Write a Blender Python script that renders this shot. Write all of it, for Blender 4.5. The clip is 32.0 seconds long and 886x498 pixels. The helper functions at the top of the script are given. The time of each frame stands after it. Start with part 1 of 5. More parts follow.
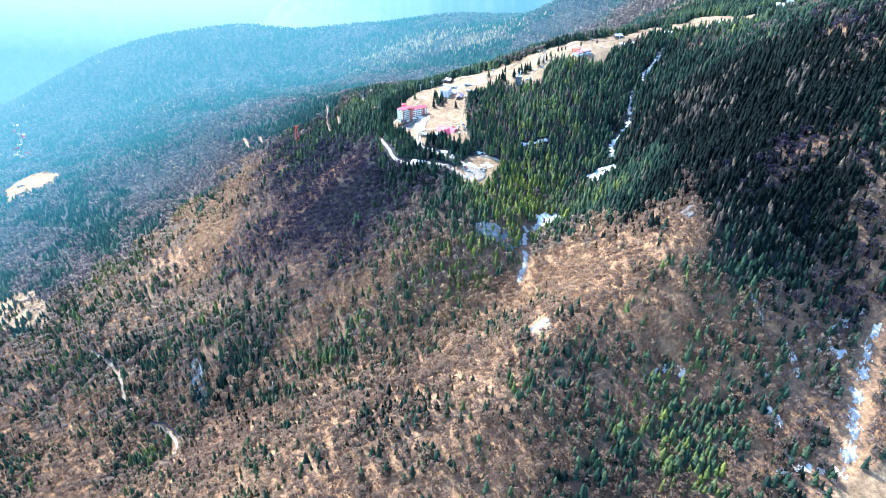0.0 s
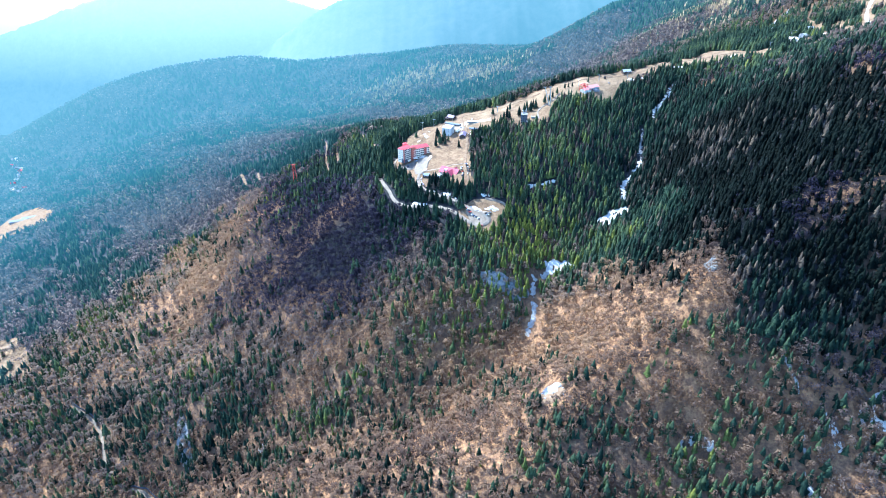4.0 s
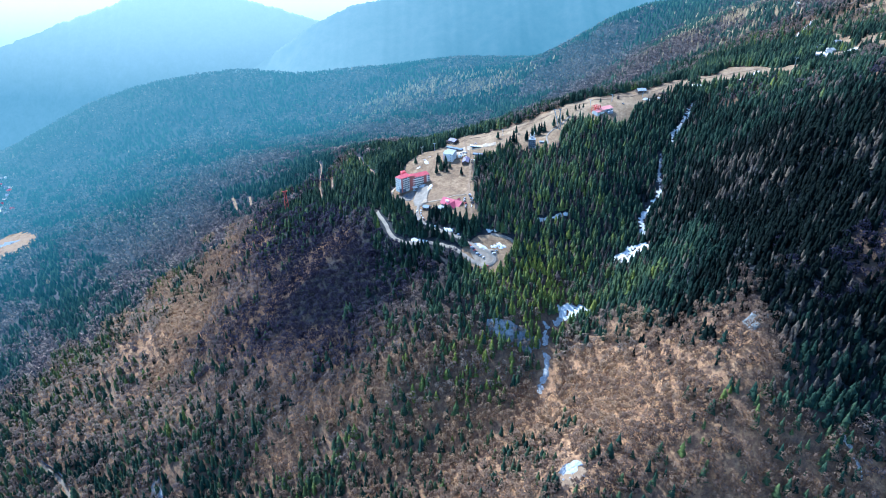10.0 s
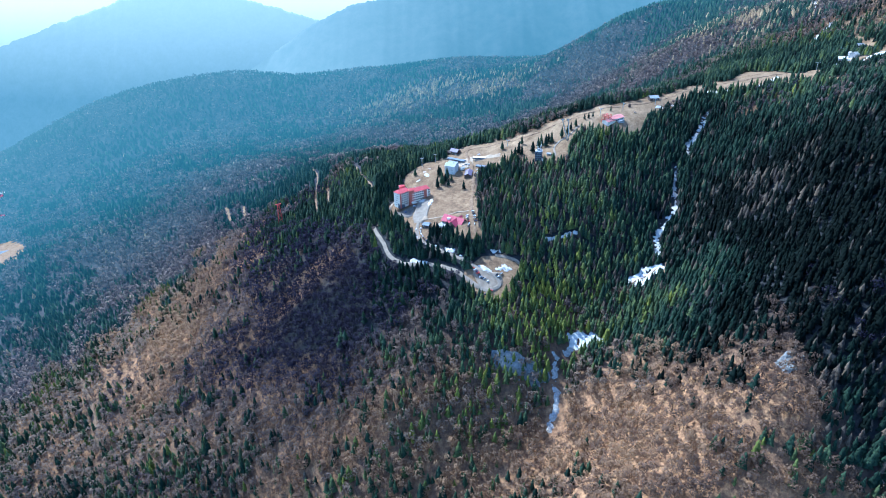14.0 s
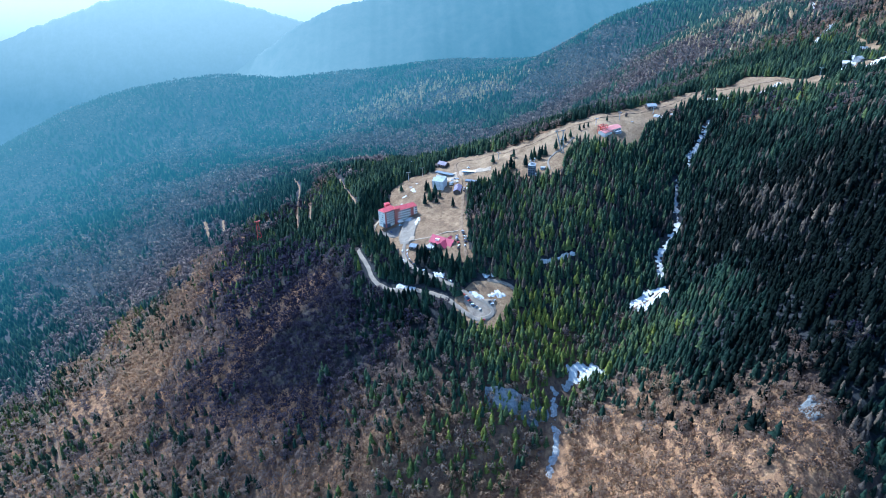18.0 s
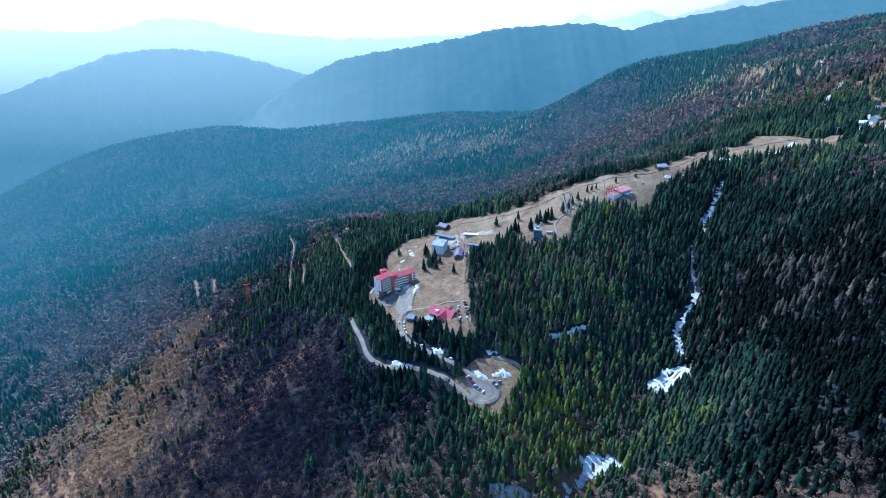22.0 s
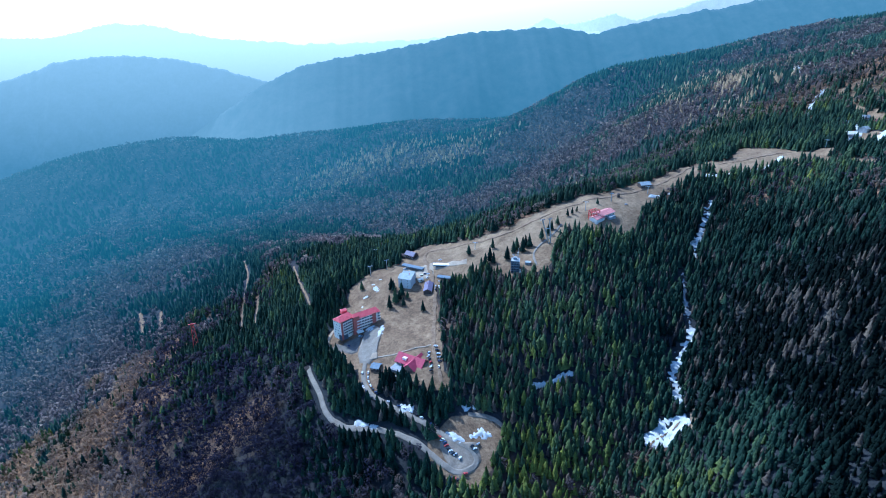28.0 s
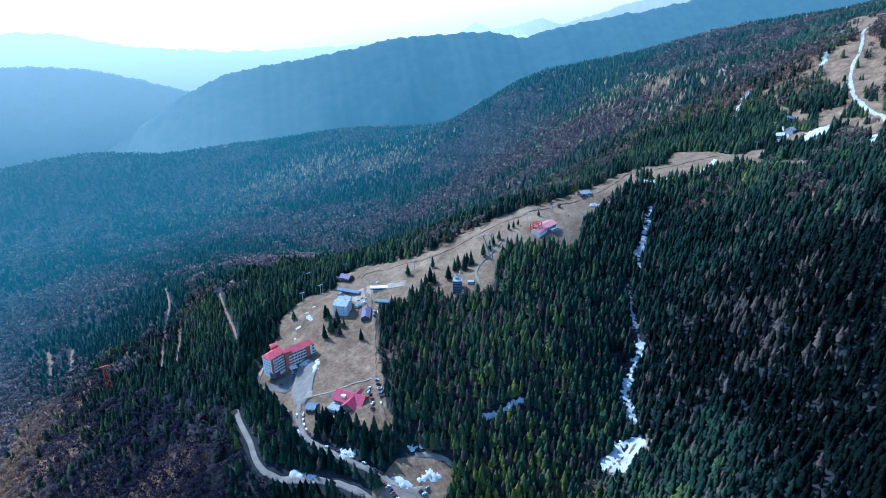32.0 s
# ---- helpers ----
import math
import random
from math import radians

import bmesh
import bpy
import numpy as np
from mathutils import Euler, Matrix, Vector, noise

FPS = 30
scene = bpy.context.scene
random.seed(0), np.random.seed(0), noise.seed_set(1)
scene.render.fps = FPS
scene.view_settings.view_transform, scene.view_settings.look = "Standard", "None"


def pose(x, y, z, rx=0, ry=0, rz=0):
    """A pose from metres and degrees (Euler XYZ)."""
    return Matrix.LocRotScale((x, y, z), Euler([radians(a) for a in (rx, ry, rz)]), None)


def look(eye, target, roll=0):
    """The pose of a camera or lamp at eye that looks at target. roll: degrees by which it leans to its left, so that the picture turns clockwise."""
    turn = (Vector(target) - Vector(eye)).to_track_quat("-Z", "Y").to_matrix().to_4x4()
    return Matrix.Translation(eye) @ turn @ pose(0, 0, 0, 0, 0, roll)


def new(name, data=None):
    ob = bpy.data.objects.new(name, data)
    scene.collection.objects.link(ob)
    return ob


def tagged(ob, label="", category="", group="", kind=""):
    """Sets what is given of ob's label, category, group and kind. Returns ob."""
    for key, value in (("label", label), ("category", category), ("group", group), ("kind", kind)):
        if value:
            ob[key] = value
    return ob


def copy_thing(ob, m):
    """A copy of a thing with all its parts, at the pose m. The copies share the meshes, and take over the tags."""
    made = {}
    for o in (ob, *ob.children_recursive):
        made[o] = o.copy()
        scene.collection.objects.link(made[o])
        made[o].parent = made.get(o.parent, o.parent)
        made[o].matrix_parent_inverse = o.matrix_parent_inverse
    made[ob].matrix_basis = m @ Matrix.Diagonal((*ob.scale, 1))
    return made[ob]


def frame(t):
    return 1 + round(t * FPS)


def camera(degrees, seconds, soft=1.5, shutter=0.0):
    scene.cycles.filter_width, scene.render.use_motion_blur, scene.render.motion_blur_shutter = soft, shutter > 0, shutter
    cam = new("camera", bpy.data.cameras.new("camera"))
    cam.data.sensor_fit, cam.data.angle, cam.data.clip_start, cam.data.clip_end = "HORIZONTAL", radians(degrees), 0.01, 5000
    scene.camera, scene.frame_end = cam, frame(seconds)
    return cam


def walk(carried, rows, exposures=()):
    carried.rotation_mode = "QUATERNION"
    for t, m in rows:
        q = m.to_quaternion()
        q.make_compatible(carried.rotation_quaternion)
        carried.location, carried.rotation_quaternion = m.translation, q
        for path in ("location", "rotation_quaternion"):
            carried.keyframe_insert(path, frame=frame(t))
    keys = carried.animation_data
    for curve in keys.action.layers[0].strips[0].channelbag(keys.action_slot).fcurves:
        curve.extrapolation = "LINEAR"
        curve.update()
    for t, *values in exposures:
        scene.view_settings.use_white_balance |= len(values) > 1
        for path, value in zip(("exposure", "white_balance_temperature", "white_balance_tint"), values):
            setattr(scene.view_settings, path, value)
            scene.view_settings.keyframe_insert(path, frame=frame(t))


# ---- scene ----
cam = camera(73.9, 32.0, soft=1.0)
METRES, EYE, TILT, LEAN, TURN = 480.0, 600.0, -30.0, 0.0, 0.0
ROWS = [
    (0.0, 0.0, 0.0, 0.0, 0.0, 0.0, -0.0),
    (0.5, 0.0002, 0.0133, 0.0091, 0.04, -0.0, 0.03),
    (1.0, 0.0003, 0.0267, 0.0182, 0.07, 0.0, 0.05),
    (1.5, 0.0008, 0.0405, 0.0279, 0.11, 0.18, 0.08),
    (2.0, 0.0008, 0.0538, 0.0366, 0.15, 0.68, 0.09),
    (2.5, 0.0013, 0.0673, 0.0459, 0.21, 1.12, 0.11),
    (3.0, 0.0009, 0.0805, 0.0545, 0.24, 1.56, 0.12),
    (3.5, 0.0009, 0.0938, 0.0632, 0.27, 1.99, 0.13),
    (5.5, 0.0017, 0.1478, 0.0979, 0.4, 3.4, 0.23),
    (6.0, 0.0018, 0.1612, 0.1068, 0.42, 3.39, 0.24),
    (6.5, 0.0019, 0.1745, 0.1163, 0.44, 3.36, 0.29),
    (7.0, 0.0023, 0.1882, 0.1248, 0.46, 3.35, 0.32),
    (7.5, 0.0022, 0.2017, 0.1334, 0.48, 3.32, 0.35),
    (8.0, 0.0028, 0.2154, 0.1427, 0.52, 3.27, 0.39),
    (8.5, 0.0032, 0.2292, 0.1518, 0.54, 3.23, 0.42),
    (9.0, 0.0033, 0.2426, 0.1606, 0.56, 3.2, 0.44),
    (9.5, 0.0035, 0.2561, 0.1697, 0.58, 3.14, 0.47),
    (10.0, 0.0039, 0.2696, 0.1789, 0.6, 3.1, 0.49),
    (10.5, 0.0041, 0.2832, 0.188, 0.61, 3.04, 0.5),
    (11.0, 0.0043, 0.2968, 0.1971, 0.63, 3.0, 0.52),
    (11.5, 0.0047, 0.3103, 0.2061, 0.66, 2.96, 0.54),
    (12.0, 0.0049, 0.324, 0.215, 0.69, 2.94, 0.55),
    (12.5, 0.0051, 0.3374, 0.224, 0.71, 2.92, 0.56),
    (13.0, 0.0053, 0.351, 0.2329, 0.74, 2.92, 0.57),
    (13.5, 0.0056, 0.3646, 0.2416, 0.77, 2.91, 0.58),
    (14.0, 0.0058, 0.378, 0.2507, 0.81, 2.89, 0.59),
    (14.5, 0.0061, 0.3916, 0.2596, 0.85, 2.88, 0.59),
    (16.5, 0.0094, 0.4454, 0.2949, -0.1, 2.84, 1.39),
    (17.0, 0.0094, 0.4589, 0.3036, -0.13, 2.82, 1.41),
    (17.5, 0.0101, 0.4721, 0.3124, -0.11, 2.79, 1.39),
    (18.0, 0.0106, 0.4857, 0.3211, -0.1, 2.79, 1.38),
    (18.5, 0.0116, 0.4994, 0.3299, -0.07, 2.78, 1.36),
    (19.0, 0.0122, 0.513, 0.3386, -0.06, 2.79, 1.34),
    (19.5, 0.0128, 0.5265, 0.3476, -0.04, 2.78, 1.32),
    (20.0, 0.0136, 0.54, 0.3564, -0.03, 2.79, 1.3),
    (20.5, 0.0143, 0.5538, 0.3648, -0.0, 2.8, 1.27),
    (21.0, 0.0155, 0.5669, 0.376, 0.02, 3.93, 1.3),
    (21.5, 0.0154, 0.5795, 0.3833, 0.01, 6.3, 1.25),
    (22.0, 0.0153, 0.5926, 0.3904, -0.0, 7.29, 1.19),
    (22.5, 0.0157, 0.6058, 0.3985, 0.01, 7.48, 1.17),
    (23.0, 0.0163, 0.6195, 0.4073, 0.02, 7.47, 1.14),
    (23.5, 0.017, 0.6332, 0.4158, 0.04, 7.48, 1.13),
    (24.0, 0.0176, 0.647, 0.4242, 0.05, 7.48, 1.1),
    (24.5, 0.0185, 0.6609, 0.4326, -0.08, 7.48, 1.19),
    (26.5, 0.0222, 0.7146, 0.4669, -0.26, 7.45, 1.37),
    (27.0, 0.0229, 0.7279, 0.475, -0.97, 7.46, 1.81),
    (27.5, 0.0244, 0.7413, 0.4829, -1.95, 7.47, 2.45),
    (28.0, 0.0253, 0.7533, 0.4906, -2.73, 7.5, 2.95),
    (28.5, 0.0275, 0.7657, 0.4983, -3.49, 7.52, 3.49),
    (29.0, 0.0288, 0.7774, 0.5059, -4.24, 7.52, 3.95),
    (29.5, 0.0309, 0.7892, 0.5137, -4.82, 7.5, 4.35),
    (30.0, 0.0329, 0.8004, 0.5209, -5.28, 7.52, 4.62),
    (30.5, 0.0353, 0.8112, 0.5276, -5.8, 7.52, 4.93),
    (31.0, 0.0376, 0.8211, 0.5335, -6.54, 7.51, 5.39),
    (31.5, 0.0399, 0.8296, 0.5388, -7.34, 7.47, 5.9),
    (32.0, 0.0418, 0.8369, 0.5428, -8.15, 7.44, 6.4),
]
walk(cam, [(t, pose(0, 0, EYE, TILT, LEAN, TURN) @ pose(METRES * x, METRES * y, METRES * z, 90 + pitch, roll, yaw)) for t, x, y, z, yaw, pitch, roll in ROWS],
     exposures=[(0.0, 2.60, 5080, 3), (3.5, 2.28, 4900, 3), (9.0, 1.72, 4620, 3), (14.0, 1.56, 4580, 3), (19.0, 1.34, 4570, 3), (23.0, 1.02, 4280, 3), (32.0, 0.92, 4180, 3)])

# ---- world, sun ----
world = bpy.data.worlds.new("sky")
scene.world = world
world.use_nodes = True
wn = world.node_tree.nodes
sky = wn.new("ShaderNodeTexSky")
sky.sky_type, sky.sun_disc = "NISHITA", False
SUN_EL, SUN_AZ = 46.0, -38.0          # degrees; azimuth from +y towards +x
sky.sun_elevation, sky.sun_rotation = radians(SUN_EL), radians(SUN_AZ)
sky.altitude, sky.air_density, sky.dust_density, sky.ozone_density = 1500, 1.0, 2.5, 1.5
world.node_tree.links.new(sky.outputs[0], wn["Background"].inputs[0])
wn["Background"].inputs[1].default_value = 0.15
sun = new("sun", bpy.data.lights.new("sun", "SUN"))
sun.data.energy, sun.data.angle, sun.data.color = 3.3, radians(1.5), (1.0, 0.93, 0.83)
sd = Vector((math.sin(radians(SUN_AZ)) * math.cos(radians(SUN_EL)), math.cos(radians(SUN_AZ)) * math.cos(radians(SUN_EL)), math.sin(radians(SUN_EL))))
sun.matrix_world = look(sd * 3000, (0, 0, 0))

# ---- materials ----
def material(name, rough=0.9, metal=0.0, spec=0.2):
    m = bpy.data.materials.new(name)
    m.use_nodes = True
    b = m.node_tree.nodes["Principled BSDF"]
    b.inputs["Roughness"].default_value, b.inputs["Metallic"].default_value = rough, metal
    b.inputs["Specular IOR Level"].default_value = spec
    return m, m.node_tree, b


def noise_node(tree, scale, detail=4.0, rough=0.6, coords=None):
    n = tree.nodes.new("ShaderNodeTexNoise")
    n.inputs["Scale"].default_value, n.inputs["Detail"].default_value, n.inputs["Roughness"].default_value = scale, detail, rough
    if coords is None:
        coords = tree.nodes.new("ShaderNodeNewGeometry").outputs["Position"]
    tree.links.new(coords, n.inputs["Vector"])
    return n.outputs["Fac"]


def ramp(tree, fac, stops):
    r = tree.nodes.new("ShaderNodeValToRGB")
    while len(r.color_ramp.elements) < len(stops):
        r.color_ramp.elements.new(0.5)
    for e, (at, c) in zip(r.color_ramp.elements, stops):
        e.position, e.color = at, (*c, 1)
    tree.links.new(fac, r.inputs[0])
    return r.outputs[0]


def mix(tree, fac, a, b, how="MIX"):
    n = tree.nodes.new("ShaderNodeMix")
    n.data_type, n.blend_type = "RGBA", how
    for sock, v in ((n.inputs[0], fac), (n.inputs[6], a), (n.inputs[7], b)):
        if isinstance(v, (int, float)):
            sock.default_value = v
        elif isinstance(v, tuple):
            sock.default_value = (*v, 1)
        else:
            tree.links.new(v, sock)
    return n.outputs[2]


def math_node(tree, how, a, b=0.0, clamp=False):
    n = tree.nodes.new("ShaderNodeMath")
    n.operation, n.use_clamp = how, clamp
    for sock, v in zip(n.inputs, (a, b)):
        if isinstance(v, (int, float)):
            sock.default_value = v
        else:
            tree.links.new(v, sock)
    return n.outputs[0]


def bump(tree, bsdf, fac, strength, distance):
    n = tree.nodes.new("ShaderNodeBump")
    n.inputs["Strength"].default_value, n.inputs["Distance"].default_value = strength, distance
    tree.links.new(fac, n.inputs["Height"])
    tree.links.new(n.outputs[0], bsdf.inputs["Normal"])


def attribute(tree, name):
    n = tree.nodes.new("ShaderNodeAttribute")
    n.attribute_name = name
    return n.outputs["Fac"]


def speckled(name, dark, light, scale, rough=0.85, metal=0.0, spec=0.3, relief=0.0, fine=6.0):
    """A surface whose colour wanders between two tones at two scales."""
    m, tree, b = material(name, rough, metal, spec)
    big, small = noise_node(tree, scale), noise_node(tree, scale * fine, 3.0)
    both = math_node(tree, "ADD", math_node(tree, "MULTIPLY", big, 0.6), math_node(tree, "MULTIPLY", small, 0.4))
    tree.links.new(ramp(tree, both, [(0.35, dark), (0.65, light)]), b.inputs["Base Color"])
    if relief:
        bump(tree, b, small, 0.6, relief)
    return m


def leafy(name, stops, translucent, hue_noise=0.012, rough=0.8, grain=0.6):
    """Foliage or twigs: each tree's tint, with any painted sun or shade, sets a tone that wanders slowly over the
    hillside.
    """
    m, tree, b = material(name, rough, 0.0, 0.04)
    slow = noise_node(tree, hue_noise, 2.0)
    tone = math_node(tree, "ADD", math_node(tree, "MULTIPLY", attribute(tree, "tint"), 0.95), math_node(tree, "MULTIPLY", math_node(tree, "SUBTRACT", slow, 0.5), 0.25))
    fine = noise_node(tree, 0.9, 2.0)
    col = mix(tree, 1.0, ramp(tree, tone, stops), ramp(tree, fine, [(0.3, (grain,) * 3), (0.7, (1, 1, 1))]), "MULTIPLY")
    tree.links.new(col, b.inputs["Base Color"])
    if translucent:
        t = tree.nodes.new("ShaderNodeBsdfTranslucent")
        tree.links.new(col, t.inputs[0])
        s = tree.nodes.new("ShaderNodeMixShader")
        s.inputs[0].default_value = translucent
        tree.links.new(b.outputs[0], s.inputs[1])
        tree.links.new(t.outputs[0], s.inputs[2])
        tree.links.new(s.outputs[0], tree.nodes["Material Output"].inputs[0])
    return m


# dark ends carry painted cloud shade, the yellow-green spruce end painted sunlight
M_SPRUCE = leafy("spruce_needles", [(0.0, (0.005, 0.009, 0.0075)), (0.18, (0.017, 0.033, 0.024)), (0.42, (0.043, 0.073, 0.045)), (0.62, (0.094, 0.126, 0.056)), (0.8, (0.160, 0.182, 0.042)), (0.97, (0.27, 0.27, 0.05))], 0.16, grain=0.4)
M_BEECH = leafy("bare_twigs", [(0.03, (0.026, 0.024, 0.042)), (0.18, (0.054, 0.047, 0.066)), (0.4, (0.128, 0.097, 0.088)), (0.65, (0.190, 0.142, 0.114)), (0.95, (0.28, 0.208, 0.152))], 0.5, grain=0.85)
# warm copy of the bare twigs, with sunlight put into its colour
M_SUNLIT_TWIGS = leafy("sunlit_bare_twigs", [(0.03, (0.058, 0.042, 0.035)), (0.35, (0.132, 0.090, 0.069)), (0.65, (0.215, 0.143, 0.098)), (0.95, (0.33, 0.215, 0.128))], 0.5, grain=0.85)
M_LARCH = leafy("larch_twigs", [(0.1, (0.085, 0.070, 0.058)), (0.5, (0.16, 0.125, 0.092)), (0.9, (0.26, 0.20, 0.135))], 0.3, grain=0.45)
M_BARK = speckled("bark", (0.10, 0.08, 0.065), (0.24, 0.20, 0.17), 2.0)

# the ground: leaf litter, with meadow where the sheet says so
M_GROUND, tree, bsdf = material("forest_floor", 0.95, 0.0, 0.1)
leaves = ramp(tree, noise_node(tree, 0.22, 6.0, 0.75), [(0.3, (0.100, 0.056, 0.034)), (0.5, (0.27, 0.150, 0.078)), (0.7, (0.52, 0.30, 0.136))])
# near-black floor: spruce litter, and shade painted in on knoll and spur
litter = mix(tree, attribute(tree, "needles_and_shade"), leaves, ramp(tree, noise_node(tree, 0.06, 6.0, 0.7), [(0.3, (0.010, 0.014, 0.016)), (0.7, (0.040, 0.038, 0.038))]))
grass = ramp(tree, noise_node(tree, 0.05, 12.0, 0.8), [(0.3, (0.070, 0.044, 0.026)), (0.43, (0.150, 0.096, 0.055)), (0.56, (0.250, 0.165, 0.094)), (0.72, (0.40, 0.285, 0.165))])
# sunlight on the ridge grass, painted in as a straw colour
sunlit_straw = ramp(tree, noise_node(tree, 0.03, 10.0, 0.75), [(0.3, (0.10, 0.064, 0.036)), (0.45, (0.205, 0.138, 0.080)), (0.7, (0.36, 0.255, 0.150))])
grass = mix(tree, attribute(tree, "sunlit_straw"), grass, sunlit_straw)
grass = mix(tree, 1.0, grass, ramp(tree, noise_node(tree, 0.32, 5.0, 0.7), [(0.32, (0.68, 0.66, 0.63)), (0.5, (0.94, 0.94, 0.94)), (0.66, (1.12, 1.1, 1.06))]), "MULTIPLY")
edge = math_node(tree, "ADD", attribute(tree, "meadow"), math_node(tree, "MULTIPLY", math_node(tree, "SUBTRACT", noise_node(tree, 0.08, 4.0), 0.5), 0.5))
n = tree.nodes.new("ShaderNodeMapRange")
tree.links.new(edge, n.inputs[0])
n.inputs[1].default_value, n.inputs[2].default_value = 0.4, 0.6
tree.links.new(mix(tree, n.outputs[0], litter, grass), bsdf.inputs["Base Color"])
bump(tree, bsdf, noise_node(tree, 0.4, 6.0), 0.8, 1.2)


# haze painted as emission colour, stronger with distance
HAZE_GLOW = [(0.0, (0.0003, 0.0011, 0.0016)), (0.10, (0.0022, 0.0080, 0.0110)), (0.20, (0.0072, 0.0240, 0.0320)), (0.35, (0.0150, 0.0480, 0.0610)),
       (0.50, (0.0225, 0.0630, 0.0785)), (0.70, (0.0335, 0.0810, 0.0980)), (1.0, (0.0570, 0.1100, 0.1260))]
HAZE_FROM, HAZE_TO = 1400.0, 4400.0                      # metres; the painted haze is set thicker towards the valley in the west


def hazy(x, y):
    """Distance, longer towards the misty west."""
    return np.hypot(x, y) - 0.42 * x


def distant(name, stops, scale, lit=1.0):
    """Woods that close the view, mottled, with distance haze painted in as blue glow."""
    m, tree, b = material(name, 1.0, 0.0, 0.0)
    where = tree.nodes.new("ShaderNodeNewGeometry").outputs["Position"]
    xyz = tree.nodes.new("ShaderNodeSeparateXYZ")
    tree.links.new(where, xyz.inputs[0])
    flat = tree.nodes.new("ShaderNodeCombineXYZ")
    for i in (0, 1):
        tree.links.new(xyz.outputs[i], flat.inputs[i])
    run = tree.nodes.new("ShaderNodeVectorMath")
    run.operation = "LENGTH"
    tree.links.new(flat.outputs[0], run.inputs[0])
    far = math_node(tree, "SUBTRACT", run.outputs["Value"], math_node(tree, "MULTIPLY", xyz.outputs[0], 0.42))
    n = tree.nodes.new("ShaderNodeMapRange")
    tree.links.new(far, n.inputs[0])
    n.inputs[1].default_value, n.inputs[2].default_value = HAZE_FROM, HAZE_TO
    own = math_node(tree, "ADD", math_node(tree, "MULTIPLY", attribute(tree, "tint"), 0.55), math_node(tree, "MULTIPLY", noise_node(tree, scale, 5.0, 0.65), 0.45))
    # the same painted haze also dims the base colour with distance
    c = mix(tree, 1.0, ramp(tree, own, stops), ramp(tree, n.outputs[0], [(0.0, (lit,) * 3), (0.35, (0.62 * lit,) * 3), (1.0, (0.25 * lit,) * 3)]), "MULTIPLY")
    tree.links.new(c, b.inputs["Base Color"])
    tree.links.new(ramp(tree, n.outputs[0], HAZE_GLOW), b.inputs["Emission Color"])
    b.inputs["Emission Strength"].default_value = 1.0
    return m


def hazed_hill(name, low, high, foot, crest, rise, west=None):
    """A far backdrop of hills with haze painted as glow: deeper blue low in the valley, paler towards the sky and the
    bright west.
    """
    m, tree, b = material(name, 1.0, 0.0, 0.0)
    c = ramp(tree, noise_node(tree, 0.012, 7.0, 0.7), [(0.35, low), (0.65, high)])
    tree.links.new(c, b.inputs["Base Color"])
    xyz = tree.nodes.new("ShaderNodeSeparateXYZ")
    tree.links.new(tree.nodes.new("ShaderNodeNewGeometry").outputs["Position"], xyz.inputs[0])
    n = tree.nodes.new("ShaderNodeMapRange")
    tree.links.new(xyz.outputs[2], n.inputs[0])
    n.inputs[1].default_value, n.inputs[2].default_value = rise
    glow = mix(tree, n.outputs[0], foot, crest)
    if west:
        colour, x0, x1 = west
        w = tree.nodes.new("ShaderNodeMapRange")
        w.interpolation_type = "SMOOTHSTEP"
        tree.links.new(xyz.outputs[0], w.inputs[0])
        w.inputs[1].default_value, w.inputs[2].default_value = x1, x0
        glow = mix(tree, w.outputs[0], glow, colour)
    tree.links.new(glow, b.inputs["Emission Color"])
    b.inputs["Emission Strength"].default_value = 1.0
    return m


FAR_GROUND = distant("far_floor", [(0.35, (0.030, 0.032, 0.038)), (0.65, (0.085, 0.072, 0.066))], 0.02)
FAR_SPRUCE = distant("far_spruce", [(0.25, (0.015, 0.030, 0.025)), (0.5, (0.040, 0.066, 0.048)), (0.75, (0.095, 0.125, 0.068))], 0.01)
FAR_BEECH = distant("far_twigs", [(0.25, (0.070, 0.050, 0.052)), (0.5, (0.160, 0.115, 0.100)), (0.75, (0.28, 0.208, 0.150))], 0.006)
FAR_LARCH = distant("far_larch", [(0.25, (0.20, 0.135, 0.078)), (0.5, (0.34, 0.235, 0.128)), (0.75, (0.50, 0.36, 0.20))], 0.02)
M_RIDGE_A = hazed_hill("hazed_hill", (0.018, 0.026, 0.03), (0.045, 0.045, 0.045), (0.043, 0.093, 0.112), (0.067, 0.120, 0.135), (-100, 450), ((0.125, 0.182, 0.190), -1150, 500))
M_RIDGE_B = hazed_hill("pale_hill", (0.03, 0.04, 0.04), (0.07, 0.07, 0.07), (0.066, 0.120, 0.138), (0.205, 0.258, 0.256), (-250, 330))
M_RIDGE_C = hazed_hill("faint_hill", (0.05, 0.06, 0.06), (0.08, 0.08, 0.08), (0.245, 0.285, 0.275), (0.52, 0.545, 0.515), (60, 500))
M_RIDGE_D = hazed_hill("bare_top", (0.12, 0.10, 0.08), (0.30, 0.25, 0.19), (0.16, 0.20, 0.205), (0.33, 0.335, 0.315), (250, 620), ((0.48, 0.485, 0.46), 700, 2200))
# ---- the lie of the land: ridge, stream and slope lines, (x, y, z) ----
NEAR_SLOPE = [(-260, 380, 10), (-50, 380, 98), (150, 395, 118), (290, 390, 122), (20, 452, 152), (68, 467, 157),
              (250, 477, 147), (-106, 507, 100), (-220, 495, 42), (390, 440, 165), (440, 492, 185), (540, 430, 210)]
NEAR_RIDGE = [(-320, 505, -20), (108, 558, 178), (140, 548, 203), (200, 545, 200), (252, 571, 242), (284, 605, 285),
              (318, 580, 270), (350, 514, 225), (425, 555, 255), (395, 625, 295), (368, 657, 330), (430, 772, 361)]
